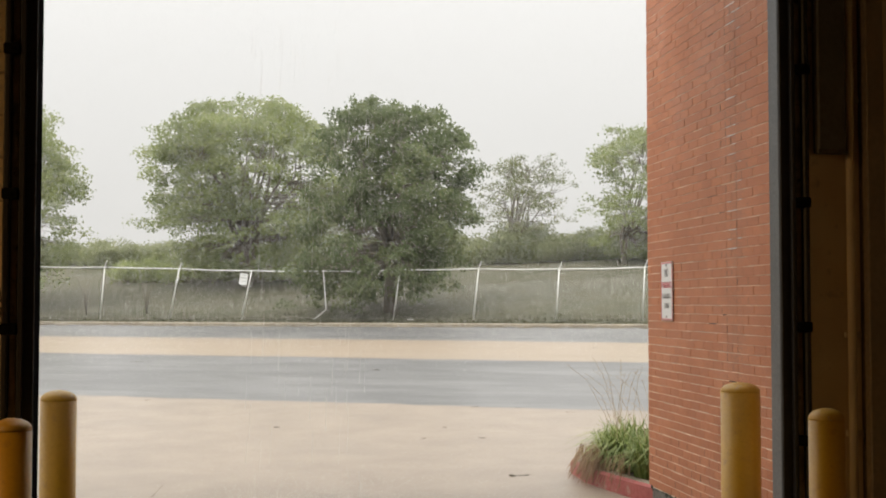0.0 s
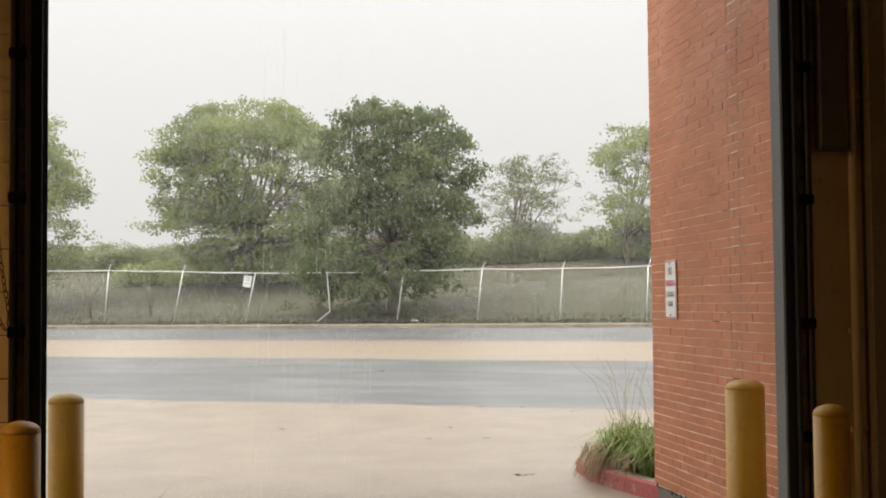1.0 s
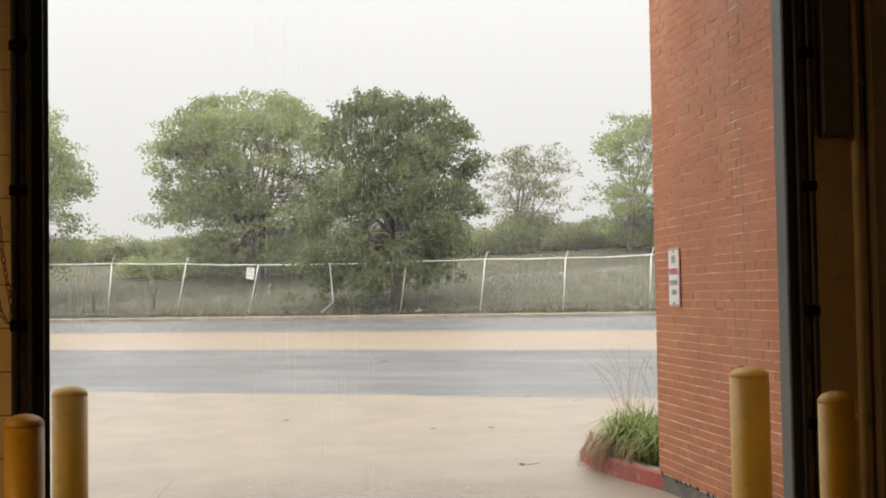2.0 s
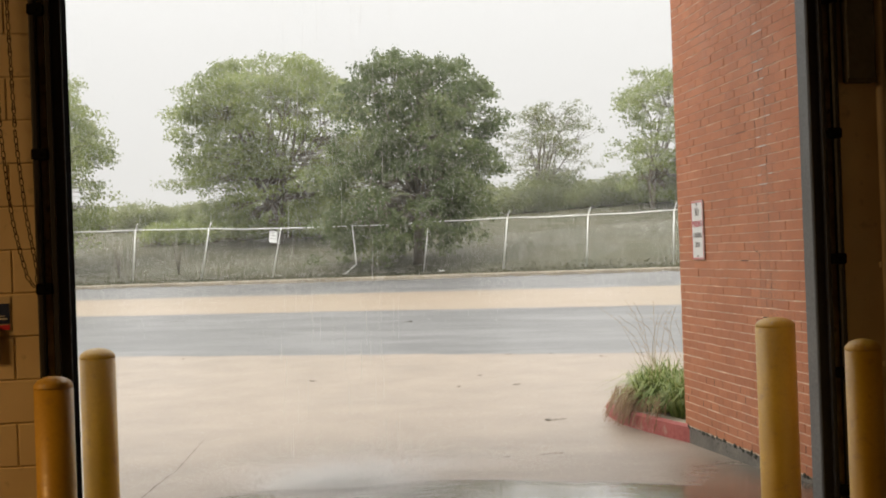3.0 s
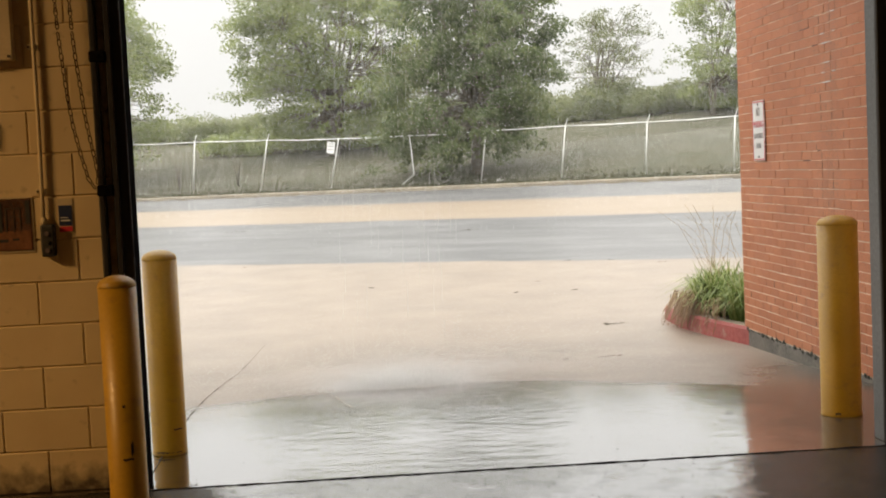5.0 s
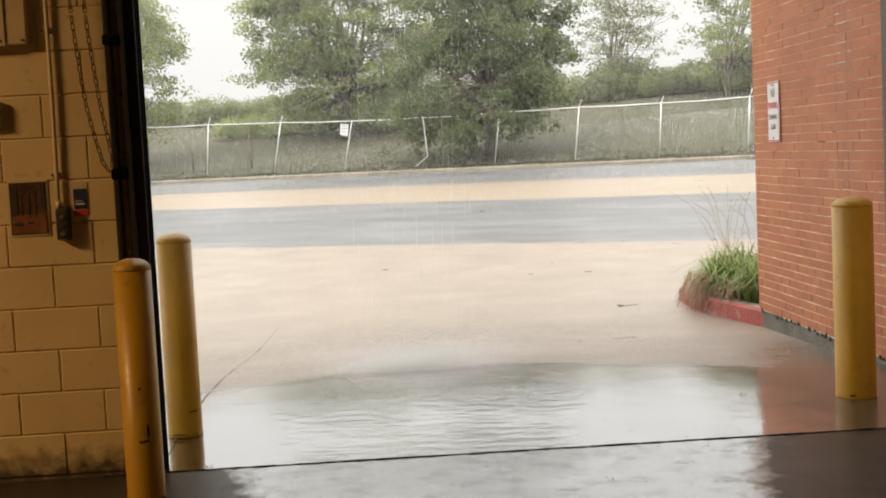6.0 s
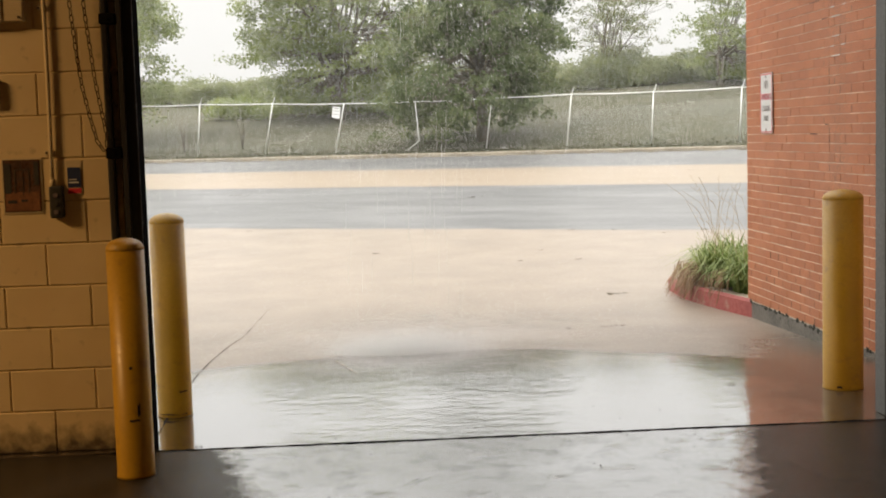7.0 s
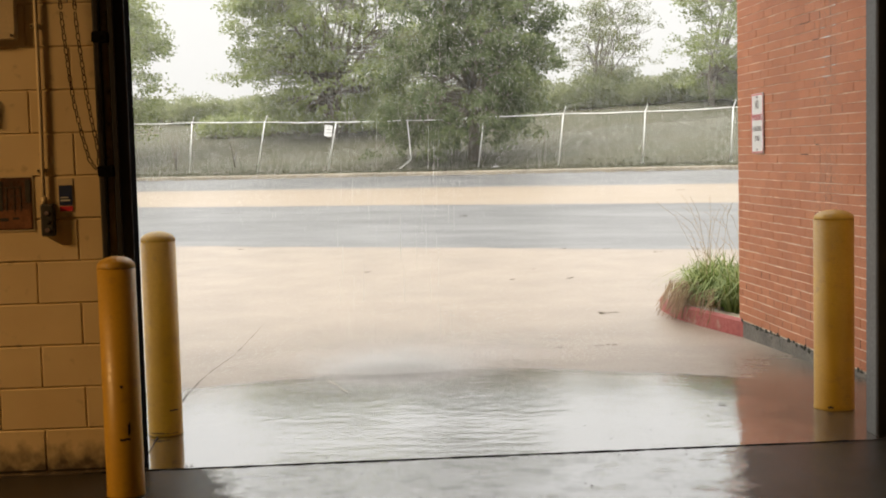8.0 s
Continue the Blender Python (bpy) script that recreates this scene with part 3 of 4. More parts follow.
# woven wires of the fence fabric
vs, fs = [], []
for k in range(-130, 420):
    for s in (-1, 1):
        u = -24 + k * 0.075
        p, q = road_point(u, 40.36, 0.04), road_point(u + s * 1.8, 40.36, 0.04)
        q.z = p.z + 1.8
        o = len(vs)
        for w in (p, q):
            vs += [tuple(w + Vector((0.0013, 0, 0))), tuple(w + Vector((-0.0007, 0.0011, 0))), tuple(w + Vector((-0.0007, -0.0011, 0)))]
        fs += [(o, o + 1, o + 4, o + 3), (o + 1, o + 2, o + 5, o + 4), (o + 2, o, o + 3, o + 5)]
me = bpy.data.meshes.new("chain_link_fabric")
me.from_pydata(vs, [], fs)
tagged(mesh_part("chain_link_fabric", me, M_WIRE, fence), kind="stuff")

fence_sign = tagged(empty("fence_sign", tuple(road_point(-17.77, 40.24, 1.36)), -23.7), "white rectangular notice wired to the fence", "sign")
fence_sign.matrix_world = fence_sign.matrix_world @ pose(0, 0, 0, 0, 8, 0)
part("plate", box((-0.17, -0.006, 0), (0.17, 0.0, 0.46), 0.02), M_WHITE, fence_sign)
for z, w in ((0.37, 0.09), (0.27, 0.11), (0.14, 0.10)):
    part("text_bar", box((-w, -0.009, z), (w, -0.0062, z + 0.018)), M_GREY, fence_sign)
for sx in (-0.14, 0.14):
    part("wire_tie", tube([(sx, -0.01, 0.43), (sx, 0.03, 0.43), (sx, 0.09, 0.45)], 0.004, 5), M_GALV, fence_sign)


scrap = tagged(empty("paper_scrap", tuple(road_point(-10.75, 39.9, 0.02))), "crumpled white paper scrap on the verge", "litter")
bm = bmesh.new()
for j in range(6):
    p = [bm.verts.new((0.04 * j - 0.1 + 0.05 * math.cos(q + j), 0.04 * math.sin(q * 1.3 + j), 0.03 + 0.03 * math.sin(q * 2 + j))) for q in (0, 1.6, 3.1, 4.6)]
    bm.faces.new(p)
part("sheet", bm, M_WHITE, scrap)


# ---- trees and shrubs ----
def crown_leaves(rng, tips, per, spread, size, droop):
    """Corners of leaf quads clustered round the twig tips."""
    n = len(tips) * per
    c = np.repeat(np.array(tips), per, axis=0)
    off = rng.normal(0, 1, (n, 3)) * np.array((spread, spread, spread * 0.55))
    r2 = np.hypot(off[:, 0], off[:, 1])
    off[:, 2] -= droop * r2 * rng.uniform(0.3, 1.0, n)
    c = c + off
    ax = rng.normal(0, 1, (n, 3))
    ax[:, 2] -= droop * 1.3
    ax /= np.linalg.norm(ax, axis=1)[:, None]
    sd = np.cross(ax, rng.normal(0, 1, (n, 3)))
    sd /= np.linalg.norm(sd, axis=1)[:, None]
    ln, wd = size * rng.uniform(0.7, 1.35, n)[:, None], size * rng.uniform(0.28, 0.45, n)[:, None]
    mid = c + ax * ln * 0.45
    return np.stack([c, mid + sd * wd, c + ax * ln, mid - sd * wd], 1), n


def tree(at, height, crown, boughs, per_bough, bough, per, spread, size, leaf, label, seed, fork=0.22, trunk_r=0.16, droop=0.3, outer=0.75, limbs=9, trunks=1, skirt=3.2):
    """crown: centre x, y offsets, bottom, top, half widths x and y."""
    rng = np.random.default_rng(seed)
    th = tagged(empty("tree", at), label, "tree", group="trees on the grass bank")
    cx, cy, z0, z1, rx, ry = crown
    zc, rz = (z0 + z1) / 2, (z1 - z0) / 2
    lumps = rng.normal(0, 1, (16, 3))
    lumps /= np.linalg.norm(lumps, axis=1)[:, None]
    size_l = rng.uniform(-0.34, 0.22, 16)

    def reach(d):
        return 1.0 + sum(s * max(0, float(d @ q)) ** 8 for q, s in zip(lumps, size_l))
    tips = []
    for k in range(boughs):
        h, a = rng.uniform(-1, 0.97), rng.uniform(0, math.tau)
        env = math.sqrt(max(0.0, 1 - abs(h) ** (2.3 if h > 0 else skirt)))
        rr = math.sqrt(rng.uniform(0.62, 1.0)) if rng.uniform() < outer else math.sqrt(rng.uniform(0.05, 0.6))
        d = np.array((math.cos(a) * env, math.sin(a) * env, h))
        g = reach(d / np.linalg.norm(d)) * rr
        c = np.array((cx + d[0] * g * rx, cy + d[1] * g * ry, zc + h * rz * (0.55 + 0.45 * g)))
        away = np.array((math.cos(a), math.sin(a), 0.0))
        for j in range(per_bough):
            o = rng.normal(0, 1, 3) * np.array((0.55, 0.55, 0.2)) * bough
            o[2] -= droop * 0.6 * max(0.0, float(o @ away))
            tips.append(c + o)
    bm = bmesh.new()
    f = height * fork
    skeleton = []
    for k in range(trunks):
        lx = 0.0 if trunks == 1 else (k - (trunks - 1) / 2) * 0.28 * rx
        pts = [(0.05 * k, 0, -0.15), (lx * 0.15 + 0.03, 0.02, f * 0.5), (lx * 0.3 + 0.02, 0.0, f), (cx * 0.5 + lx * 0.7, cy * 0.5, f + (z1 - f) * 0.4), (cx + lx, cy, f + (z1 - f) * 0.8)]
        tr = trunk_r / math.sqrt(trunks)
        tube(pts, [tr * 1.5, tr * 1.05, tr * 0.9, tr * 0.5, tr * 0.12], 9, bm)
        skeleton += [(np.array(pts[2]) * (1 - s) + np.array(pts[3]) * s, tr * 0.55) for s in (0.1, 0.5, 0.9)]
        skeleton += [(np.array(pts[3]) * (1 - s) + np.array(pts[4]) * s, tr * 0.3) for s in (0.3, 0.6, 0.9)]
    for k in range(limbs):
        a = k * 2.4 + rng.uniform(-0.4, 0.4)
        el = rng.uniform(0.4, 1.2)
        q = np.array((cx + math.cos(a) * rx * 0.75 * math.cos(el), cy + math.sin(a) * ry * 0.75 * math.cos(el), zc - rz * 0.35 + rz * 1.1 * math.sin(el)))
        s0 = np.array((0, 0, f * rng.uniform(0.85, 1.25)))
        m1 = s0 * 0.65 + q * 0.35 + np.array((0, 0, -0.05 * rz)) + rng.normal(0, 0.06 * rx, 3)
        m2 = s0 * 0.3 + q * 0.7 + rng.normal(0, 0.08 * rx, 3)
        pts = [s0, m1, m2, q]
        tube(pts, [trunk_r * 0.5, trunk_r * 0.34, trunk_r * 0.2, trunk_r * 0.07], 6, bm)
        for i in range(3):
            for s in (0.2, 0.5, 0.8):
                skeleton.append((pts[i] * (1 - s) + pts[i + 1] * s, trunk_r * (0.3 - 0.09 * i)))
    nodes = np.array([q for q, _ in skeleton])
    for p in tips:
        cost = np.linalg.norm(nodes - p, axis=1) + 0.8 * np.maximum(0, nodes[:, 2] - p[2])
        j = int(np.argmin(cost))
        s0 = nodes[j]
        m1 = (s0 + p) / 2 + np.array((0, 0, 0.08)) + rng.normal(0, 0.09, 3)
        r = max(0.012, min(0.04, skeleton[j][1] * 0.6))
        tube([s0, m1, p], [r, r * 0.65, 0.006], 4, bm, cap=False)
    part("trunk", bm, M_BARK, th, "grey-brown trunk and spreading limbs")
    quad, n = crown_leaves(rng, tips, per, spread, size, droop)
    crown_ob = quads("crown", quad, n, leaf, th)
    return th


def on_bank(x, y):
    return (x, y, ground_z(x, y))


tree(on_bank(5.7, 43.8), 8.6, (0.15, -0.2, 0.75, 8.75, 3.6, 3.5), 240, 4, 0.62, 54, 0.19, 0.135, M_LEAF1, "dense deep-green tree overhanging the chain-link fence", 11, fork=0.26, trunk_r=0.2, droop=0.85, outer=0.7, limbs=13, skirt=14.0)
tree(on_bank(-0.2, 55), 9.6, (0.0, 0, 0.8, 9.2, 5.3, 4.6), 225, 5, 0.8, 48, 0.23, 0.14, M_LEAF2, "broad spreading olive-green tree with several limbs", 8, fork=0.2, trunk_r=0.24, droop=0.25, outer=0.72, limbs=16, trunks=3, skirt=4.0)
tree(on_bank(13.7, 60), 5.7, (0.75, 0, 0.7, 5.7, 2.3, 2.0), 90, 4, 0.55, 20, 0.16, 0.11, M_LEAF3, "small sparse yellow-green tree with bare twigs", 15, fork=0.16, trunk_r=0.11, droop=0.1, outer=0.6, limbs=13, trunks=2)
tree(on_bank(18.6, 55.5), 7.2, (1.5, 0, 0.4, 7.0, 3.4, 2.8), 110, 5, 0.8, 36, 0.21, 0.125, M_LEAF2, "airy olive-green tree beyond the brick corner", 21, fork=0.18, trunk_r=0.13, droop=0.2, outer=0.65, limbs=12, trunks=2)
tree(on_bank(-11.2, 51), 9.6, (0.2, 0, 1.6, 9.5, 3.4, 3.4), 150, 5, 0.9, 52, 0.23, 0.13, M_LEAF2, "tall layered green tree at the end of the fence", 30, fork=0.2, trunk_r=0.2, droop=0.35, outer=0.7, limbs=13)


def shrub(at, w, h, leaf, label, seed, n_tips=70, per=40):
    rng = np.random.default_rng(seed)
    th = tagged(empty("shrub", at), label, "shrub", group="shrubs along the top of the bank")
    bm = bmesh.new()
    tips = []
    for k in range(n_tips):
        a, r = rng.uniform(0, math.tau), math.sqrt(rng.uniform(0, 1))
        hh = h * math.sqrt(max(0.05, 1 - 0.8 * r * r)) * rng.uniform(0.06, 1.08)
        p = np.array((math.cos(a) * r * w, math.sin(a) * r * w * 0.6, hh))
        tips.append(p)
        tube([(p[0] * 0.5, p[1] * 0.5, -0.1), p * np.array((0.8, 0.8, 0.5)), p], [0.016, 0.011, 0.004], 3, bm, cap=False)
    tagged(part("stem", bm, M_BARK, th), kind="stuff")
    quad, n = crown_leaves(rng, tips, per, 0.24, 0.13, 0.1)
    quads("foliage", quad, n, leaf, th)
    return th


rs = np.random.default_rng(77)
for k, x in enumerate(np.arange(-15, 30, 1.75)):
    y = (60.5 - NX * x) / NY + rs.uniform(-1.5, 1.2)
    shrub(on_bank(x, y), rs.uniform(1.5, 2.3), rs.uniform(0.9, 1.5) + (0.2 if 7 < x < 26 else 0.0), M_SHRUB, "untrimmed olive shrub on the crest of the bank", 100 + k, 110, 60)
for k, (x, y, w, h) in enumerate(((-2.4, 58.2, 2.2, 1.4), (1.2, 57.0, 2.4, 1.5), (3.8, 55.5, 2.2, 1.6), (-5.2, 59.5, 1.9, 1.3), (7.0, 54.5, 2.2, 1.5), (-12.5, 57, 2.5, 1.7))):
    shrub(on_bank(x, y), w, h, M_LEAF2, "dark undergrowth shrub beneath the large tree", 300 + k, 80, 46)
# two thin bare saplings behind the fence
for k, (x, y) in enumerate(((-6.6, 47.9), (-4.1, 47.4))):
    rng = np.random.default_rng(500 + k)
    th = tagged(empty("sapling", on_bank(x, y)), "thin leafless sapling behind the fence", "sapling")
    bm = bmesh.new()
    for j in range(9):
        a = rng.uniform(0, math.tau)
        r = rng.uniform(0.1, 0.45)
        tube([(0, 0, -0.1), (math.cos(a) * r * 0.3, math.sin(a) * r * 0.3, 0.8), (math.cos(a) * r, math.sin(a) * r, rng.uniform(1.3, 2.0))], [0.02, 0.012, 0.004], 4, bm)
    tagged(part("stem", bm, M_BARK, th), kind="stuff")


def blades(name, roots, lengths, leans, width, material, rng, parent=None, bend=0.5):
    """Grass blades, each two quads bending over."""
    n = len(roots)
    a = rng.uniform(0, math.tau, n)
    out = np.stack([np.cos(a), np.sin(a), np.zeros(n)], 1)
    sd = np.stack([-np.sin(a), np.cos(a), np.zeros(n)], 1) * width
    ln, le = lengths[:, None], leans[:, None]
    up = np.array((0, 0, 1.0))
    p1 = roots + up * ln * 0.55 + out * ln * le * 0.35
    p2 = roots + up * ln * (1 - bend * le) + out * ln * le
    q1 = np.stack([roots - sd, roots + sd, p1 + sd * 0.9, p1 - sd * 0.9], 1)
    q2 = np.stack([p1 - sd * 0.9, p1 + sd * 0.9, p2 + sd * 0.15, p2 - sd * 0.15], 1)
    return quads(name, np.concatenate([q1, q2]), 2 * n, material, parent)


rg = np.random.default_rng(5)
rt = []
for lo, hi, n in ((38.75, 40.5, 8000), (40.4, 42, 2500)):
    u, v = rg.uniform(-30, 6, n), rg.uniform(lo, hi, n)
    rt += [road_point(a, b) for a, b in zip(u, v)]
rt = np.array([tuple(p) for p in rt])
tagged(blades("grass", rt, np.where(np.arange(len(rt)) < 8000, rg.uniform(0.04, 0.12, len(rt)), rg.uniform(0.05, 0.11, len(rt))), rg.uniform(0.3, 1.2, len(rt)), 0.014, M_TURF, rg), "coarse olive grass on the verge and bank", "grass", kind="stuff")

# ---- brick wing ----
XW, Y0, Y1 = 4.33, 0.2, 4.56
body = part("wall_brick", box((XW + 0.0025, Y0, -0.02), (9.0, Y1 - 0.003, 7.2)), M_MORTAR)
tagged(body, "red brick side wall of the building with pale mortar", "wall", kind="structure")
found = part("foundation", box((XW - 0.004, Y0, -0.5), (9.0, Y1 - 0.002, -0.022), 0.004), M_FOUND)
tagged(found, "stained concrete foundation under the brick wall", "foundation", kind="structure")
cap = part("roof_edge", box((XW - 0.03, Y0, 7.2), (9.05, Y1 + 0.03, 7.28)), M_GREY)
tagged(cap, "grey metal coping on the brick wall", "coping", kind="structure")
COURSE, BL = 0.0677, 0.2032


def brick_mesh(length):
    me = bpy.data.meshes.new("brick")
    bm = box((0, 0, 0), (0.05, length - 0.003, COURSE - 0.0062), 0.0014)
    bm.to_mesh(me)
    bm.free()
    me.materials.append(M_BRICK)
    return me


full, half = brick_mesh(BL), brick_mesh(BL / 2)
rb = random.Random(4)
far_bricks = bmesh.new()
course, placed = 0, 0
bricks = []
z = -0.012
while z < 7.1:
    y = Y1 - (BL / 2 if course % 2 else 0)
    if course % 2:
        bricks.append((half, BL / 2, Y1 - BL / 2, z))
    while y - BL > Y0:
        y -= BL
        # toothed seam of short bricks where the wall was extended
        if abs(y + BL / 2 - 2.55) < 0.16 and course % 2 == 0:
            bricks.append((half, BL / 2, y, z))
            bricks.append((half, BL / 2, y + BL / 2, z))
        else:
            bricks.append((full, BL, y, z))
    z += COURSE
    course += 1
for me, length, y, z in bricks:
    dx = rb.uniform(-0.0015, 0.0012)
    if z < 1.40 and y > 1.5 and placed < 300:
        ob = new("brick", me)
        ob.parent = body
        ob.location = (XW + dx, y + 0.0015, z + 0.0031 + rb.uniform(-0.0022, 0.0022))
        placed += 1
    else:
        jz = rb.uniform(-0.0022, 0.0022)
        box((XW + dx, y + 0.0015, z + 0.0031 + jz), (XW + 0.05, y + length - 0.0015, z + COURSE - 0.0031 + jz), 0.0, far_bricks)
for me, length, y, z in bricks:
    if 2.2 < y < 2.75 and z > 0.5 and rb.random() < 0.5:
        part("eroded_joint", box((XW - 0.0005, y - 0.0035, z + 0.006), (XW + 0.02, y + 0.0035, z + COURSE - 0.006 - rb.uniform(0, 0.02))), M_SCUFF, body)
    elif z < 0.45 and y > 1.2 and rb.random() < 0.75 - z:
        part("eroded_joint", box((XW - 0.0005, y - 0.0025, z + 0.004), (XW + 0.02, y + 0.0025, z + COURSE - 0.006)), M_SCUFF, body)
    elif 2.0 < y < 2.9 and z > 0.8 and rb.random() < 0.07:
        part("eroded_joint", box((XW - 0.0005, y + rb.uniform(0, 0.05), z - 0.004), (XW + 0.02, y + length - rb.uniform(0, 0.06), z + 0.004)), M_SCUFF, body)
# wet glints on the upper seam joints, laid on as thin white strips
for me, length, y, z in bricks:
    if 2.3 < y < 2.62 and z > 1.9 and rb.random() < 0.3:
        part("joint_glint", box((XW - 0.0012, y + 0.01, z - 0.004), (XW + 0.02, y + length - rb.uniform(0.01, 0.06), z + 0.003)), M_WHITE, body)
tagged(part("brick_courses", far_bricks, M_BRICK, body), kind="stuff")

# moss and crumbled mortar along the top of the foundation
gm = random.Random(31)
bm = bmesh.new()
for i in range(150):
    y, r0 = gm.uniform(0.3, Y1 - 0.05), 0.006 + 0.016 * gm.random() ** 2
    z0 = -0.022 + gm.uniform(-0.012, 0.01)
    ring = [bm.verts.new((XW - 0.005, y + r0 * 1.7 * gm.uniform(0.6, 1.2) * math.cos(k * 1.047), z0 + r0 * gm.uniform(0.6, 1.2) * math.sin(k * 1.047))) for k in range(6)]
    peak = bm.verts.new((XW - 0.005 - r0 * 0.5, y, z0))
    for k in range(6):
        bm.faces.new((ring[k], ring[(k + 1) % 6], peak))
tagged(part("moss", bm, M_MOSS), "dark moss clinging to the top of the foundation", "moss", kind="stuff")

# no-parking sign
sign = tagged(empty("wall_sign", (XW - 0.012, 3.99, 1.42), -90), "white metal parking notice with red border and lettering", "sign")
part("plate", box((-0.152, -0.002, 0), (0.152, 0.002, 0.485), 0.0), M_WHITE, sign)
for lo, hi in (((-0.146, 0.006), (0.146, 0.014)), ((-0.146, 0.471), (0.146, 0.479)), ((-0.146, 0.006), (-0.138, 0.479)), ((0.138, 0.006), (0.146, 0.479))):
    part("border", box((lo[0], -0.0045, lo[1]), (hi[0], -0.0025, hi[1])), M_RED, sign, "red border line")
for z in (0.03, 0.455):
    part("bolt", tube([(0, -0.002, z), (0, -0.008, z)], 0.008, 8), M_INK, sign)


def lettering(text, z, tall, wide, material):
    cu = bpy.data.curves.new("lettering", "FONT")
    cu.body, cu.size, cu.align_x, cu.extrude = text, tall * 1.38, "CENTER", 0.0008
    cu.materials.append(material)
    ob = new("lettering", cu)
    ob.parent = sign
    bpy.context.view_layer.update()
    ob.matrix_local = Matrix.Translation((0, -0.0042, z)) @ Matrix.Rotation(radians(90), 4, "X") @ Matrix.Diagonal((wide / max(ob.dimensions.x, 1e-3), 1, 1, 1))
    return ob


lettering("NO", 0.36, 0.07, 0.10, M_FADED)
lettering("PARKING", 0.268, 0.055, 0.23, M_PINK)
lettering("LOADING", 0.18, 0.045, 0.21, M_FADED)
lettering("ZONE", 0.10, 0.045, 0.13, M_FADED)

# ---- planter beside the brick corner ----
planter = tagged(empty("planter_kerb"), "red-painted concrete kerb of a planting bed", "kerb", kind="structure")
line = [Vector((4.345, 4.36)), Vector((4.20, 5.05)), Vector((4.06, 5.75)), Vector((4.06, 6.35)), Vector((4.30, 6.9)), Vector((4.9, 7.3)), Vector((6.2, 7.6)), Vector((9.0, 7.9))]
for k, (a, b) in enumerate(zip(line, line[1:])):
    d = (b - a).normalized()
    n2 = Vector((d.y, -d.x))
    bm = bmesh.new()
    prof = [(0, -0.15), (0.0, 0.125), (0.02, 0.15), (0.13, 0.15), (0.15, 0.14), (0.15, -0.15)]
    g = -0.155
    ends = [[bm.verts.new((p.x + n2.x * q, p.y + n2.y * q, g + h)) for q, h in prof] for p in (a, b)]
    for i in range(len(prof)):
        f = bm.faces.new((ends[0][i], ends[1][i], ends[1][(i + 1) % 6], ends[0][(i + 1) % 6]))
        f.material_index = 0 if i in (0, 1) else 1
    bm.faces.new(ends[0][::-1]); bm.faces.new(ends[1])
    bmesh.ops.recalc_face_normals(bm, faces=bm.faces)
    part("kerb_length", bm, [M_REDKERB, M_KERB], planter)
bm = bmesh.new()
vsoil = [bm.verts.new((p.x + 0.1, p.y - 0.02 * i, -0.02)) for i, p in enumerate(line)] + [bm.verts.new((9.0, 4.55, -0.02))]
bm.faces.new(vsoil)
bmesh.ops.recalc_face_normals(bm, faces=bm.faces)
tagged(part("planting_bed", bm, M_SOIL), "damp dark soil inside the kerb", "soil", kind="structure")

for k, (x, y, n, h) in enumerate(((4.46, 5.0, 330, 0.44), (4.34, 5.5, 420, 0.47), (4.42, 5.95, 380, 0.5), (4.72, 5.4, 300, 0.56), (4.7, 6.4, 260, 0.5))):
    rng = np.random.default_rng(900 + k)
    th = tagged(empty("grass_clump", (x, y, -0.03)), "arching green ornamental grass with dry tips", "plant", group="clumps in the planting bed")
    r = np.sqrt(rng.uniform(0, 1, n)) * 0.12
    a = rng.uniform(0, math.tau, n)
    roots = np.stack([np.cos(a) * r, np.sin(a) * r, np.zeros(n)], 1)
    blades("foliage", roots, rng.uniform(0.6, 1.3, n) * h, rng.uniform(0.25, 1.0, n), 0.0065, M_BLADE, rng, th, 0.75)
    if k in (1, 0):
        m = 190 if k == 1 else 40
        roots = np.stack([rng.uniform(-0.31, -0.12, m), rng.uniform(-0.1, 0.55, m), rng.uniform(0.1, 0.24, m)], 1)
        tips = roots + np.stack([rng.uniform(-0.16, 0.0, m), rng.uniform(-0.16, 0.06, m), -rng.uniform(0.12, 0.33, m)], 1)
        tips[:, 2] = np.maximum(tips[:, 2], -0.10)
        sd = np.stack([rng.uniform(0.002, 0.006, m), rng.uniform(-0.006, -0.002, m), np.zeros(m)], 1)
        top = roots + np.array((0.14, -0.02, 0.02))
        q1 = np.stack([top - sd, top + sd, roots + sd, roots - sd], 1)
        q2 = np.stack([roots - sd, roots + sd, tips + sd * 0.3, tips - sd * 0.3], 1)
        quads("dry_leaves", np.concatenate([q1, q2]), 2 * m, M_DRY, th, "limp rust-brown dead leaves")
    bm = bmesh.new()
    for j in range(9 if k in (0, 1, 3) else 3):
        a, ln, le = rng.uniform(0, math.tau), rng.uniform(0.55, 1.1), rng.uniform(0.1, 0.6)
        d = Vector((math.cos(a), math.sin(a), 0))
        p = [Vector((0, 0, 0.02)), Vector((0, 0, ln * 0.5)) + d * le * 0.25, Vector((0, 0, ln * 0.85)) + d * le * 0.6, Vector((0, 0, ln)) + d * le]
        tube(p, [0.0024, 0.002, 0.0015, 0.0008], 4, bm, cap=False)
        for q in range(6):
            e = p[2].lerp(p[3], q / 6)
            tube([e, e + Vector((rng.normal(0, 0.012), rng.normal(0, 0.012), 0.022))], [0.002, 0.0008], 3, bm, cap=False)
    part("stalk", bm, M_STALK, th, "dry straw-coloured seed stalks")

# ---- painted blocks and fittings on the wall beside the door ----
BW, BH = 0.4064, 0.2032


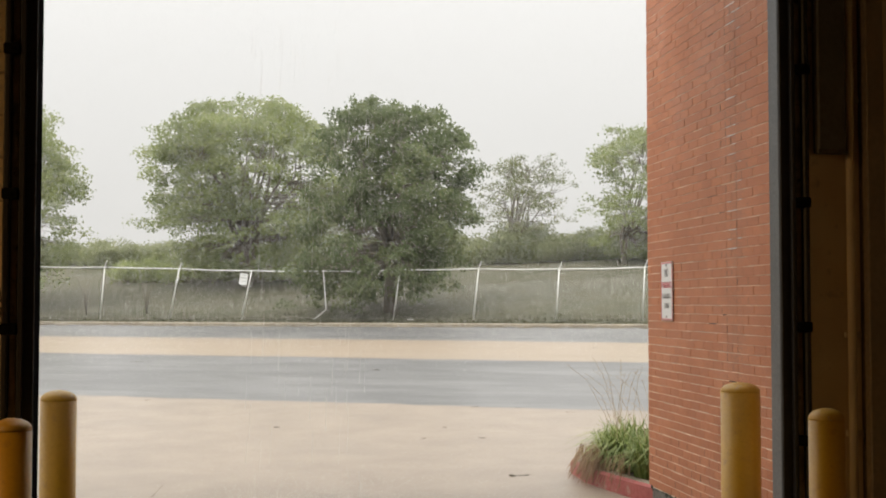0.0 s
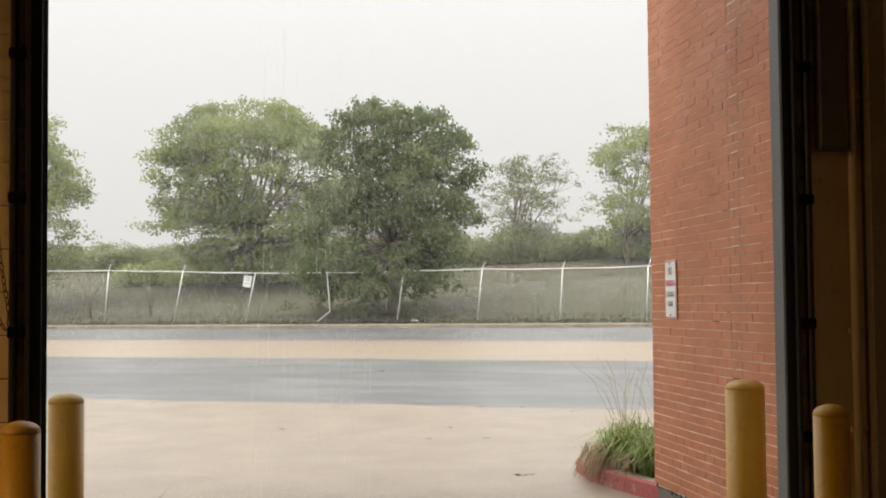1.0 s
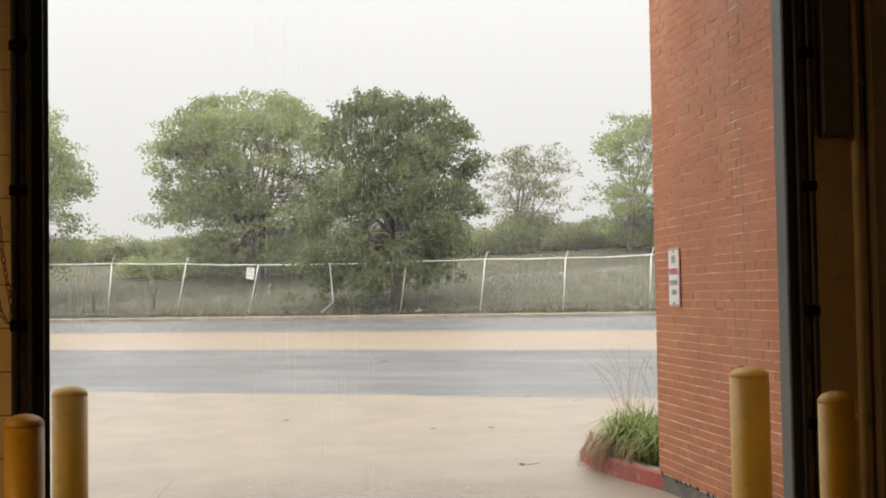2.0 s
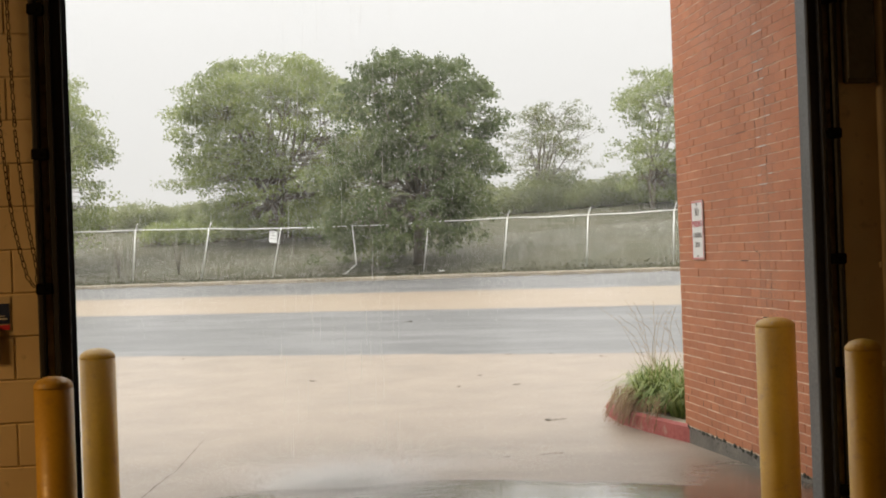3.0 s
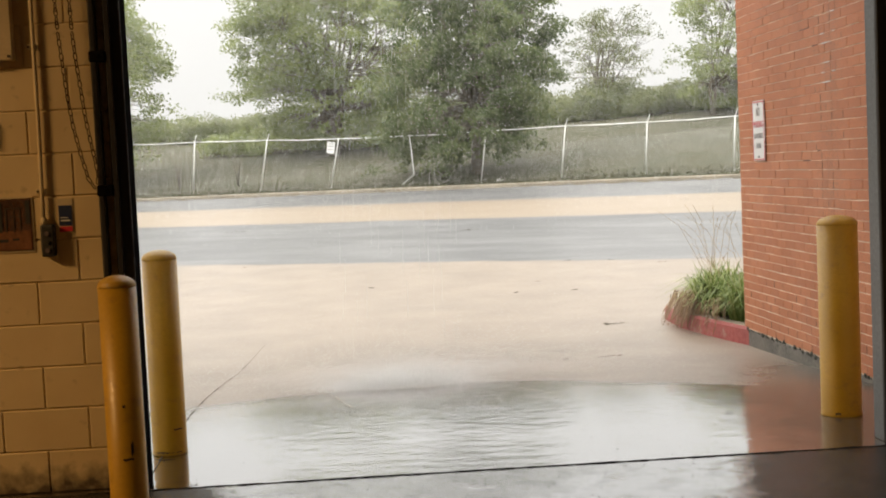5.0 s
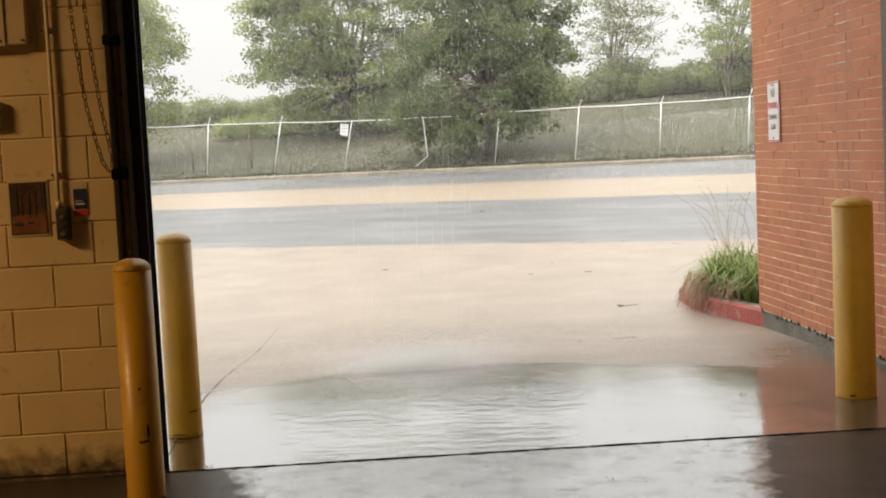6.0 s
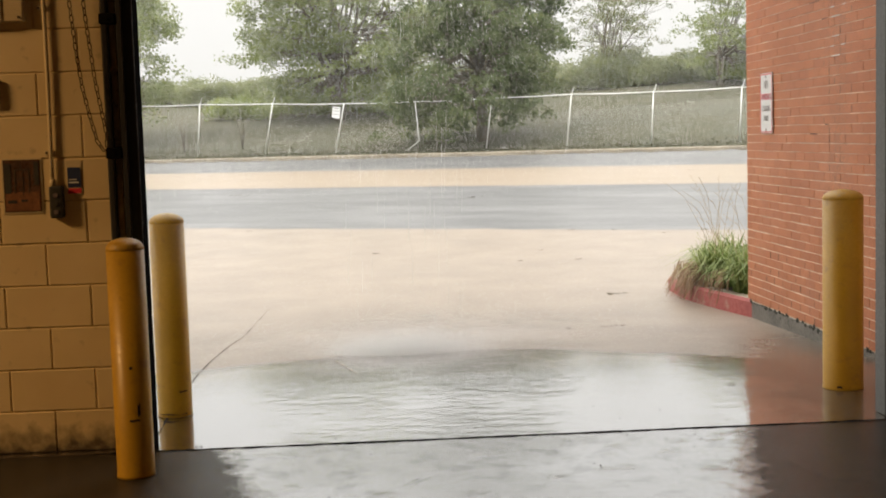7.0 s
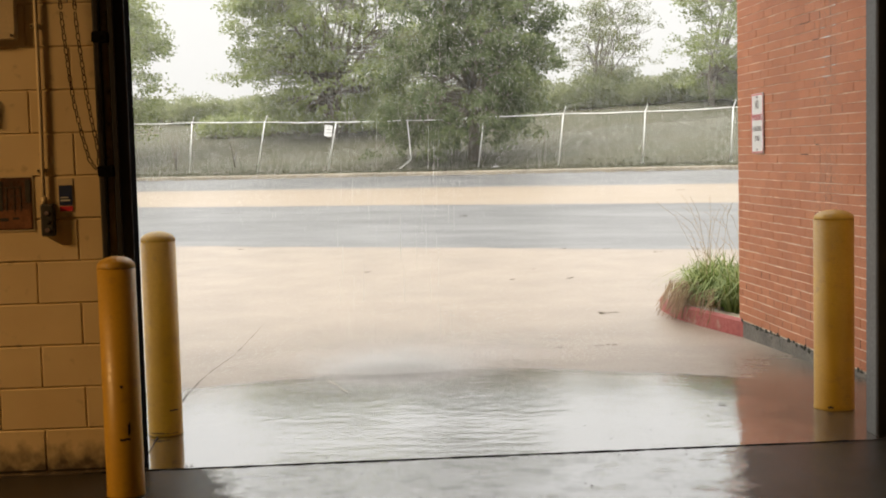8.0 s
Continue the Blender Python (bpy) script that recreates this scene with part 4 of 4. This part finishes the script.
def block_mesh(length):
    me = bpy.data.meshes.new("block")
    bm = box((0, 0, 0), (length - 0.0055, 0.03, BH - 0.0055), 0.004)
    bm.to_mesh(me)
    bm.free()
    me.materials.append(M_BLOCK)
    return me


blocks = {}
for row in range(18):
    joints = [(-0.486 if row % 2 == 0 else -0.285) - BW * k for k in range(-1, 4)]
    edges = sorted({min(j, -0.112) for j in joints})
    for a, b in zip(edges, edges[1:]):
        if b - a < 0.05:
            continue
        key = round(b - a, 3)
        if key not in blocks:
            blocks[key] = block_mesh(b - a)
        ob = new("block", blocks[key])
        ob.parent = wall_n
        ob.location = (a + 0.003, 0.0 + random.uniform(-0.001, 0.001), row * BH + 0.003)
# the rest of the painted wall
tagged(part("painted_courses", box((-9.0, 0.0, 0.0), (-1.715, 0.02, 4.6)), M_BLOCK, wall_n))

conduit = tagged(empty("conduit"), "cream-painted steel conduit fixed to the block wall", "conduit")
part("pipe", tube([(-0.432, -0.022, 1.29), (-0.432, -0.022, 1.45), (-0.428, -0.022, 1.75), (-0.428, -0.022, 3.6)], 0.0095, 12), M_CREAM, conduit)
part("coupling", tube([(-0.432, -0.022, 1.288), (-0.432, -0.022, 1.325)], 0.014, 12), M_CREAM, conduit)
for z in (1.45, 2.13, 2.9):
    cl = part("clip", box((-0.462, -0.012, z - 0.012), (-0.415, -0.002, z + 0.012), 0.003), M_CREAM, conduit)
    part("screw", tube([(-0.454, -0.012, z), (-0.454, -0.018, z)], 0.006, 6), M_TRACK, cl)
sw = tagged(empty("control_box"), "dark push-button control box below the conduit", "switch")
part("case", box((-0.445, -0.055, 1.14), (-0.383, -0.002, 1.292), 0.008, seg=2), M_DARKBOX, sw)
for z, m_ in ((1.25, M_INK), (1.21, M_DARKBOX), (1.17, M_INK)):
    part("button", tube([(-0.414, -0.054, z), (-0.414, -0.062, z)], 0.011, 12), m_, sw)

pic = tagged(empty("picture"), "brown photo print in a pale border on the wall", "picture")
part("sheet", box((-0.672, -0.006, 1.165), (-0.484, -0.002, 1.43)), M_CREAM, pic)
part("print", box((-0.664, -0.009, 1.174), (-0.492, -0.0065, 1.421)), M_PHOTO, pic)
part("floor_image", box((-0.658, -0.0105, 1.178), (-0.498, -0.0092, 1.268)), M_PRINT, pic)
part("dark_image", box((-0.660, -0.0115, 1.262), (-0.628, -0.0106, 1.405)), M_DARKBOX, pic)
part("dark_image", box((-0.520, -0.0115, 1.30), (-0.498, -0.0106, 1.41)), M_DARKBOX, pic)
for x0, z0, x1, z1 in ((-0.612, 1.262, -0.607, 1.375), (-0.575, 1.255, -0.571, 1.372), (-0.545, 1.262, -0.541, 1.378), (-0.618, 1.372, -0.535, 1.378), (-0.60, 1.335, -0.55, 1.338)):
    part("rack_image", box((x0, -0.0115, z0), (x1, -0.0106, z1)), M_TRACK, pic)
part("stain_image", box((-0.648, -0.0115, 1.215), (-0.605, -0.0106, 1.23)), M_DARKBOX, pic)
part("stain_image", box((-0.585, -0.0115, 1.222), (-0.555, -0.0106, 1.232)), M_DARKBOX, pic)
sticker = tagged(empty("sticker"), "small blue and red safety sticker on the wall", "sticker")
part("sheet", box((-0.369, -0.005, 1.25), (-0.298, -0.002, 1.41)), M_CREAM, sticker)
part("blue_field", box((-0.364, -0.008, 1.283), (-0.303, -0.0055, 1.378)), M_BLUE, sticker)
part("red_band", box((-0.364, -0.008, 1.254), (-0.303, -0.0055, 1.278)), M_RED, sticker)
part("white_bar", box((-0.357, -0.0095, 1.303), (-0.312, -0.0082, 1.310)), M_WHITE, sticker)
part("white_bar", box((-0.357, -0.0095, 1.318), (-0.322, -0.0082, 1.322)), M_WHITE, sticker)

ebox = tagged(empty("electrical_box"), "cream-painted electrical box screwed to the wall", "box")
part("case", box((-0.86, -0.052, 2.065), (-0.516, -0.002, 2.6), 0.006), M_CREAM, ebox)
part("cover", box((-0.865, -0.06, 2.06), (-0.614, -0.052, 2.605), 0.003), M_CREAM, ebox)
for x in (-0.84, -0.64, -0.535):
    part("screw", tube([(x, -0.05, 2.085), (x, -0.065, 2.085)], 0.007, 8), M_TRACK, ebox)
jbox = tagged(empty("junction_box"), "small cream-painted junction box on the block wall", "box")
part("case", box((-0.80, -0.05, 1.685), (-0.672, -0.002, 1.815), 0.016, seg=3), M_CREAM, jbox)
part("slot", box((-0.73, -0.0525, 1.698), (-0.692, -0.0495, 1.706), 0.001), M_DARKBOX, jbox)
# hoist chain: two strands hooked back on the track
link_me = bpy.data.meshes.new("link")
bm = bmesh.new()
L, W, R = 0.019, 0.0085, 0.0028
ring = [(W * math.cos(q), (L - W) * (1 if math.sin(q) >= 0 else -1) + W * math.sin(q)) for q in (0.0001, 1.05, 2.09, 3.1415, 3.1417, 4.19, 5.24, 6.283)]
rows = []
for i, (px, pz) in enumerate(ring):
    t = Vector((ring[(i + 1) % 8][0] - ring[i - 1][0], 0, ring[(i + 1) % 8][1] - ring[i - 1][1])).normalized()
    nrm = Vector((t.z, 0, -t.x))
    rows.append([bm.verts.new(Vector((px, 0, pz)) + nrm * R * math.cos(k * math.tau / 5) + Vector((0, R * math.sin(k * math.tau / 5), 0))) for k in range(5)])
for i in range(8):
    for k in range(5):
        bm.faces.new((rows[i][k], rows[i][(k + 1) % 5], rows[(i + 1) % 8][(k + 1) % 5], rows[(i + 1) % 8][k])).smooth = True
bmesh.ops.recalc_face_normals(bm, faces=bm.faces)
bm.to_mesh(link_me)
bm.free()
link_me.materials.append(M_CHAIN)
chain = tagged(empty("hoist_chain"), "dull steel door-hoist chain hanging in a loop", "chain")
for pts in (((-0.345, 3.4), (-0.299, 2.177), (-0.289, 2.062), (-0.274, 1.89), (-0.257, 1.752), (-0.226, 1.6), (-0.199, 1.495), (-0.165, 1.441)), ((-0.27, 3.4), (-0.234, 2.174), (-0.225, 2.06), (-0.211, 1.922), (-0.197, 1.784), (-0.177, 1.656), (-0.156, 1.528), (-0.158, 1.46))):
    dense = []
    for a, b in zip(pts, pts[1:]):
        for s in np.linspace(0, 1, 60, endpoint=False):
            dense.append((a[0] + (b[0] - a[0]) * s, a[1] + (b[1] - a[1]) * s))
    acc, last, k = 0.0, dense[0], 0
    for p, q in zip(dense, dense[1:]):
        acc += math.hypot(q[0] - p[0], q[1] - p[1])
        if acc >= 0.0325:
            acc -= 0.0325
            ob = new("link", link_me)
            ob.parent = chain
            lean = math.degrees(math.atan2(q[0] - p[0], p[1] - q[1]))
            ob.matrix_local = pose(p[0], -0.075, p[1], 0, -lean, 0) @ pose(0, 0, 0, 0, 0, 45 + 90 * (k % 2))
            k += 1

# far side of the doorway
part_pipe = tagged(empty("conduit"), "dim painted conduit rising beside the door", "conduit")
part("pipe", tube([(4.0, -0.03, 0.0), (4.0, -0.03, 4.5)], 0.022, 12), M_CREAM, part_pipe)
for z in (0.9, 1.4, 2.6):
    part("clip", box((3.97, -0.02, z - 0.014), (4.06, -0.002, z + 0.014), 0.003), M_CREAM, part_pipe)
motor = tagged(empty("operator_housing"), "dark steel door-operator housing above head height", "housing")
part("case", box((3.815, -0.07, 2.32), (3.965, -0.002, 3.9), 0.008), M_DIM, motor)
part("flange", box((3.81, -0.075, 2.315), (3.97, -0.07, 2.34), 0.002), M_TRACK, motor)
tagged(part("wall_pier", box((4.065, -0.09, 0.0), (4.16, 0.012, 4.6), 0.006), M_BROWN), "shadowed painted pier beside the doorway", "pier", kind="structure")

# ---- litter on the wet concrete ----
rl = random.Random(12)
for x, y, s, nm, lab in ((3.55, 6.25, 0.12, "leaf_litter", "soaked dark leaves lying on the concrete"), (2.98, 4.05, 0.05, "twig", "small dark twig on the wet concrete"), (2.68, 4.0, 0.03, "twig", "small dark twig on the wet concrete"), (3.12, 4.1, 0.05, "twig", "small dark twig on the wet concrete"),
                         (1.14, 10.63, 0.05, "pebble", "small dark pebble on the wet concrete"), (2.9, 9.2, 0.04, "pebble", "small dark pebble on the wet concrete"), (5.3, 11.6, 0.06, "leaf_litter", "soaked dark leaves at the concrete edge"), (0.2, -0.02, 0.025, "pebble", "small dark pebble by the door"), (3.1, 0.9, 0.02, "pebble", "small pebble on the wet apron"), (9.4, 26.0, 0.12, "leaf_litter", "soaked dark leaves on the road"), (4.1, 12.6, 0.05, "leaf_litter", "soaked leaf scraps along the asphalt edge"), (4.7, 12.3, 0.04, "leaf_litter", "soaked leaf scraps along the asphalt edge"), (5.9, 11.75, 0.05, "leaf_litter", "soaked leaf scraps along the asphalt edge"), (-0.9, 14.6, 0.05, "leaf_litter", "soaked leaf scraps along the asphalt edge"), (-2.0, 23.7, 0.28, "leaf_litter", "dark clump of debris on the asphalt lane"), (3.3, 20.0, 0.2, "leaf_litter", "dark clump of debris on the asphalt lane"), (3.6, 9.1, 0.05, "leaf_litter", "soaked leaf scraps on the concrete"), (3.3, 10.2, 0.04, "leaf_litter", "soaked leaf scraps on the concrete")):
    bm = bmesh.new()
    for j in range(7):
        ox, oy = rl.uniform(-s, s), rl.uniform(-s, s) * 0.6
        a, r = rl.uniform(0, 6.28), s * rl.uniform(0.25, 0.5)
        g = max(ground_z(x + ox, y + oy), -0.2) + 0.002
        p = [bm.verts.new((x + ox + math.cos(a + q) * r * w, y + oy + math.sin(a + q) * r * w, g + h)) for q, w, h in ((0, 1, 0.001), (1.57, 0.3, 0.003), (3.14, 1, 0.001), (4.71, 0.3, 0.004))]
        bm.faces.new(p)
        c = bm.verts.new((x + ox, y + oy, g))
        for i in range(4):
            bm.faces.new((p[i], c, p[(i + 1) % 4]))
    tagged(part(nm, bm, M_MUSH), lab, "litter", group="litter on the concrete")


# ---- grit washed in round the threshold ----
gr = random.Random(88)
bm = bmesh.new()
for i in range(520):
    x, y = gr.uniform(-0.1, 3.75), gr.triangular(-2.2, 1.2, -0.25)
    r = 0.002 + 0.004 * gr.random() ** 3
    z = (0.0 if y < -0.09 else ground_z(x, y)) - 0.0005
    a0 = gr.uniform(0, 6)
    ring = [bm.verts.new((x + r * gr.uniform(0.6, 1.5) * math.cos(a0 + k * 1.257), y + r * gr.uniform(0.6, 1.5) * math.sin(a0 + k * 1.257), z)) for k in range(5)]
    peak = bm.verts.new((x, y, z + r * 0.7))
    for k in range(5):
        bm.faces.new((ring[k], ring[(k + 1) % 5], peak))
tagged(part("grit", bm, M_SCUFF), "dark grit and leaf crumbs on the wet threshold", "debris", kind="stuff")

# ---- rain ----
def streaks(name, lo, hi, n, length, width, material, rng, cone=False):
    p = rng.uniform(0, 1, (n, 3))
    y = lo[1] + (hi[1] - lo[1]) * np.cbrt(p[:, 1]) if cone else lo[1] + (hi[1] - lo[1]) * p[:, 1]
    if cone:
        half = (y + 7.5) * 0.42
        x = 2.2 + 0.12 * y + half * (2 * p[:, 0] - 1)
        z = p[:, 2] * (3.5 + 0.26 * y) - 0.1
    else:
        x, z = lo[0] + (hi[0] - lo[0]) * p[:, 0], lo[2] + (hi[2] - lo[2]) * p[:, 2]
    c = np.stack([x, y, z], 1)
    v = NX * x + NY * y
    floor_z = np.clip(v - 6.5, 0, 32) / 32 * 0.865 - 0.165 + 0.24 * (v > 38.6) + 0.145 * np.clip(v - 40.3, 0, 20.7)
    c[:, 2] = np.maximum(c[:, 2], floor_z)
    ln = length * rng.uniform(0.5, 1.2, n)
    a = rng.uniform(0, math.pi, n)
    sd = np.stack([np.cos(a), np.sin(a), np.zeros(n)], 1) * width * 0.5
    top = c + np.stack([0.03 * ln, 0.02 * ln, ln], 1)
    return tagged(quads(name, np.stack([c - sd, c + sd, top + sd * 0.6, top - sd * 0.6], 1), n, material), kind="stuff")


M_RAIN, n_, l_, b_ = mat("falling_water", 0.1)
thin, tl, mx, df, dm = n_.new("ShaderNodeBsdfTransparent"), n_.new("ShaderNodeBsdfTranslucent"), n_.new("ShaderNodeMixShader"), n_.new("ShaderNodeBsdfDiffuse"), n_.new("ShaderNodeMixShader")
df.inputs[0].default_value = tl.inputs[0].default_value = (0.78, 0.78, 0.77, 1)
mx.inputs[0].default_value, dm.inputs[0].default_value = 0.9, 0.5
l_.new(df.outputs[0], dm.inputs[1]); l_.new(tl.outputs[0], dm.inputs[2])
l_.new(thin.outputs[0], mx.inputs[1]); l_.new(dm.outputs[0], mx.inputs[2])
l_.new(mx.outputs[0], n_["Material Output"].inputs["Surface"])
rr_ = np.random.default_rng(61)
tagged(streaks("rain", (0, 15.0, 0), (0, 50, 0), 850000, 0.13, 0.0012, M_RAIN, rr_, True), "pale streaks of heavy falling rain", "rain")
tagged(streaks("roof_drips", (0.9, 2.48, 0.0), (1.75, 2.66, 6.3), 200, 0.28, 0.0016, M_RAIN, rr_), "water dripping from the canopy edge", "rain")
for name, n_drops, mid_, wide, tall, label in (("splash", 110000, (1.28, 2.64), (0.27, 0.12), 0.04, "low white spray where the runoff hits the concrete"),
                                          ("spray_mist", 60000, (1.5, 3.3), (0.6, 0.35), 0.07, "thin drifting spray over the wet apron")):
    cs = np.stack([rr_.normal(mid_[0], wide[0], n_drops), rr_.normal(mid_[1], wide[1], n_drops), rr_.exponential(tall, n_drops)], 1)
    cs[:, 2] += [ground_z(a, b) for a, b in cs[:, :2]]
    an = rr_.uniform(0, math.pi, n_drops)
    half_w = np.stack([np.cos(an), np.sin(an), np.zeros(n_drops)], 1) * 0.0006
    tp = cs + np.stack([rr_.normal(0, 0.003, n_drops), rr_.normal(0, 0.003, n_drops), rr_.uniform(0.003, 0.007, n_drops)], 1)
    tagged(quads(name, np.stack([cs - half_w, cs + half_w, tp + half_w, tp - half_w], 1), n_drops, M_RAIN), label, "water", kind="stuff")
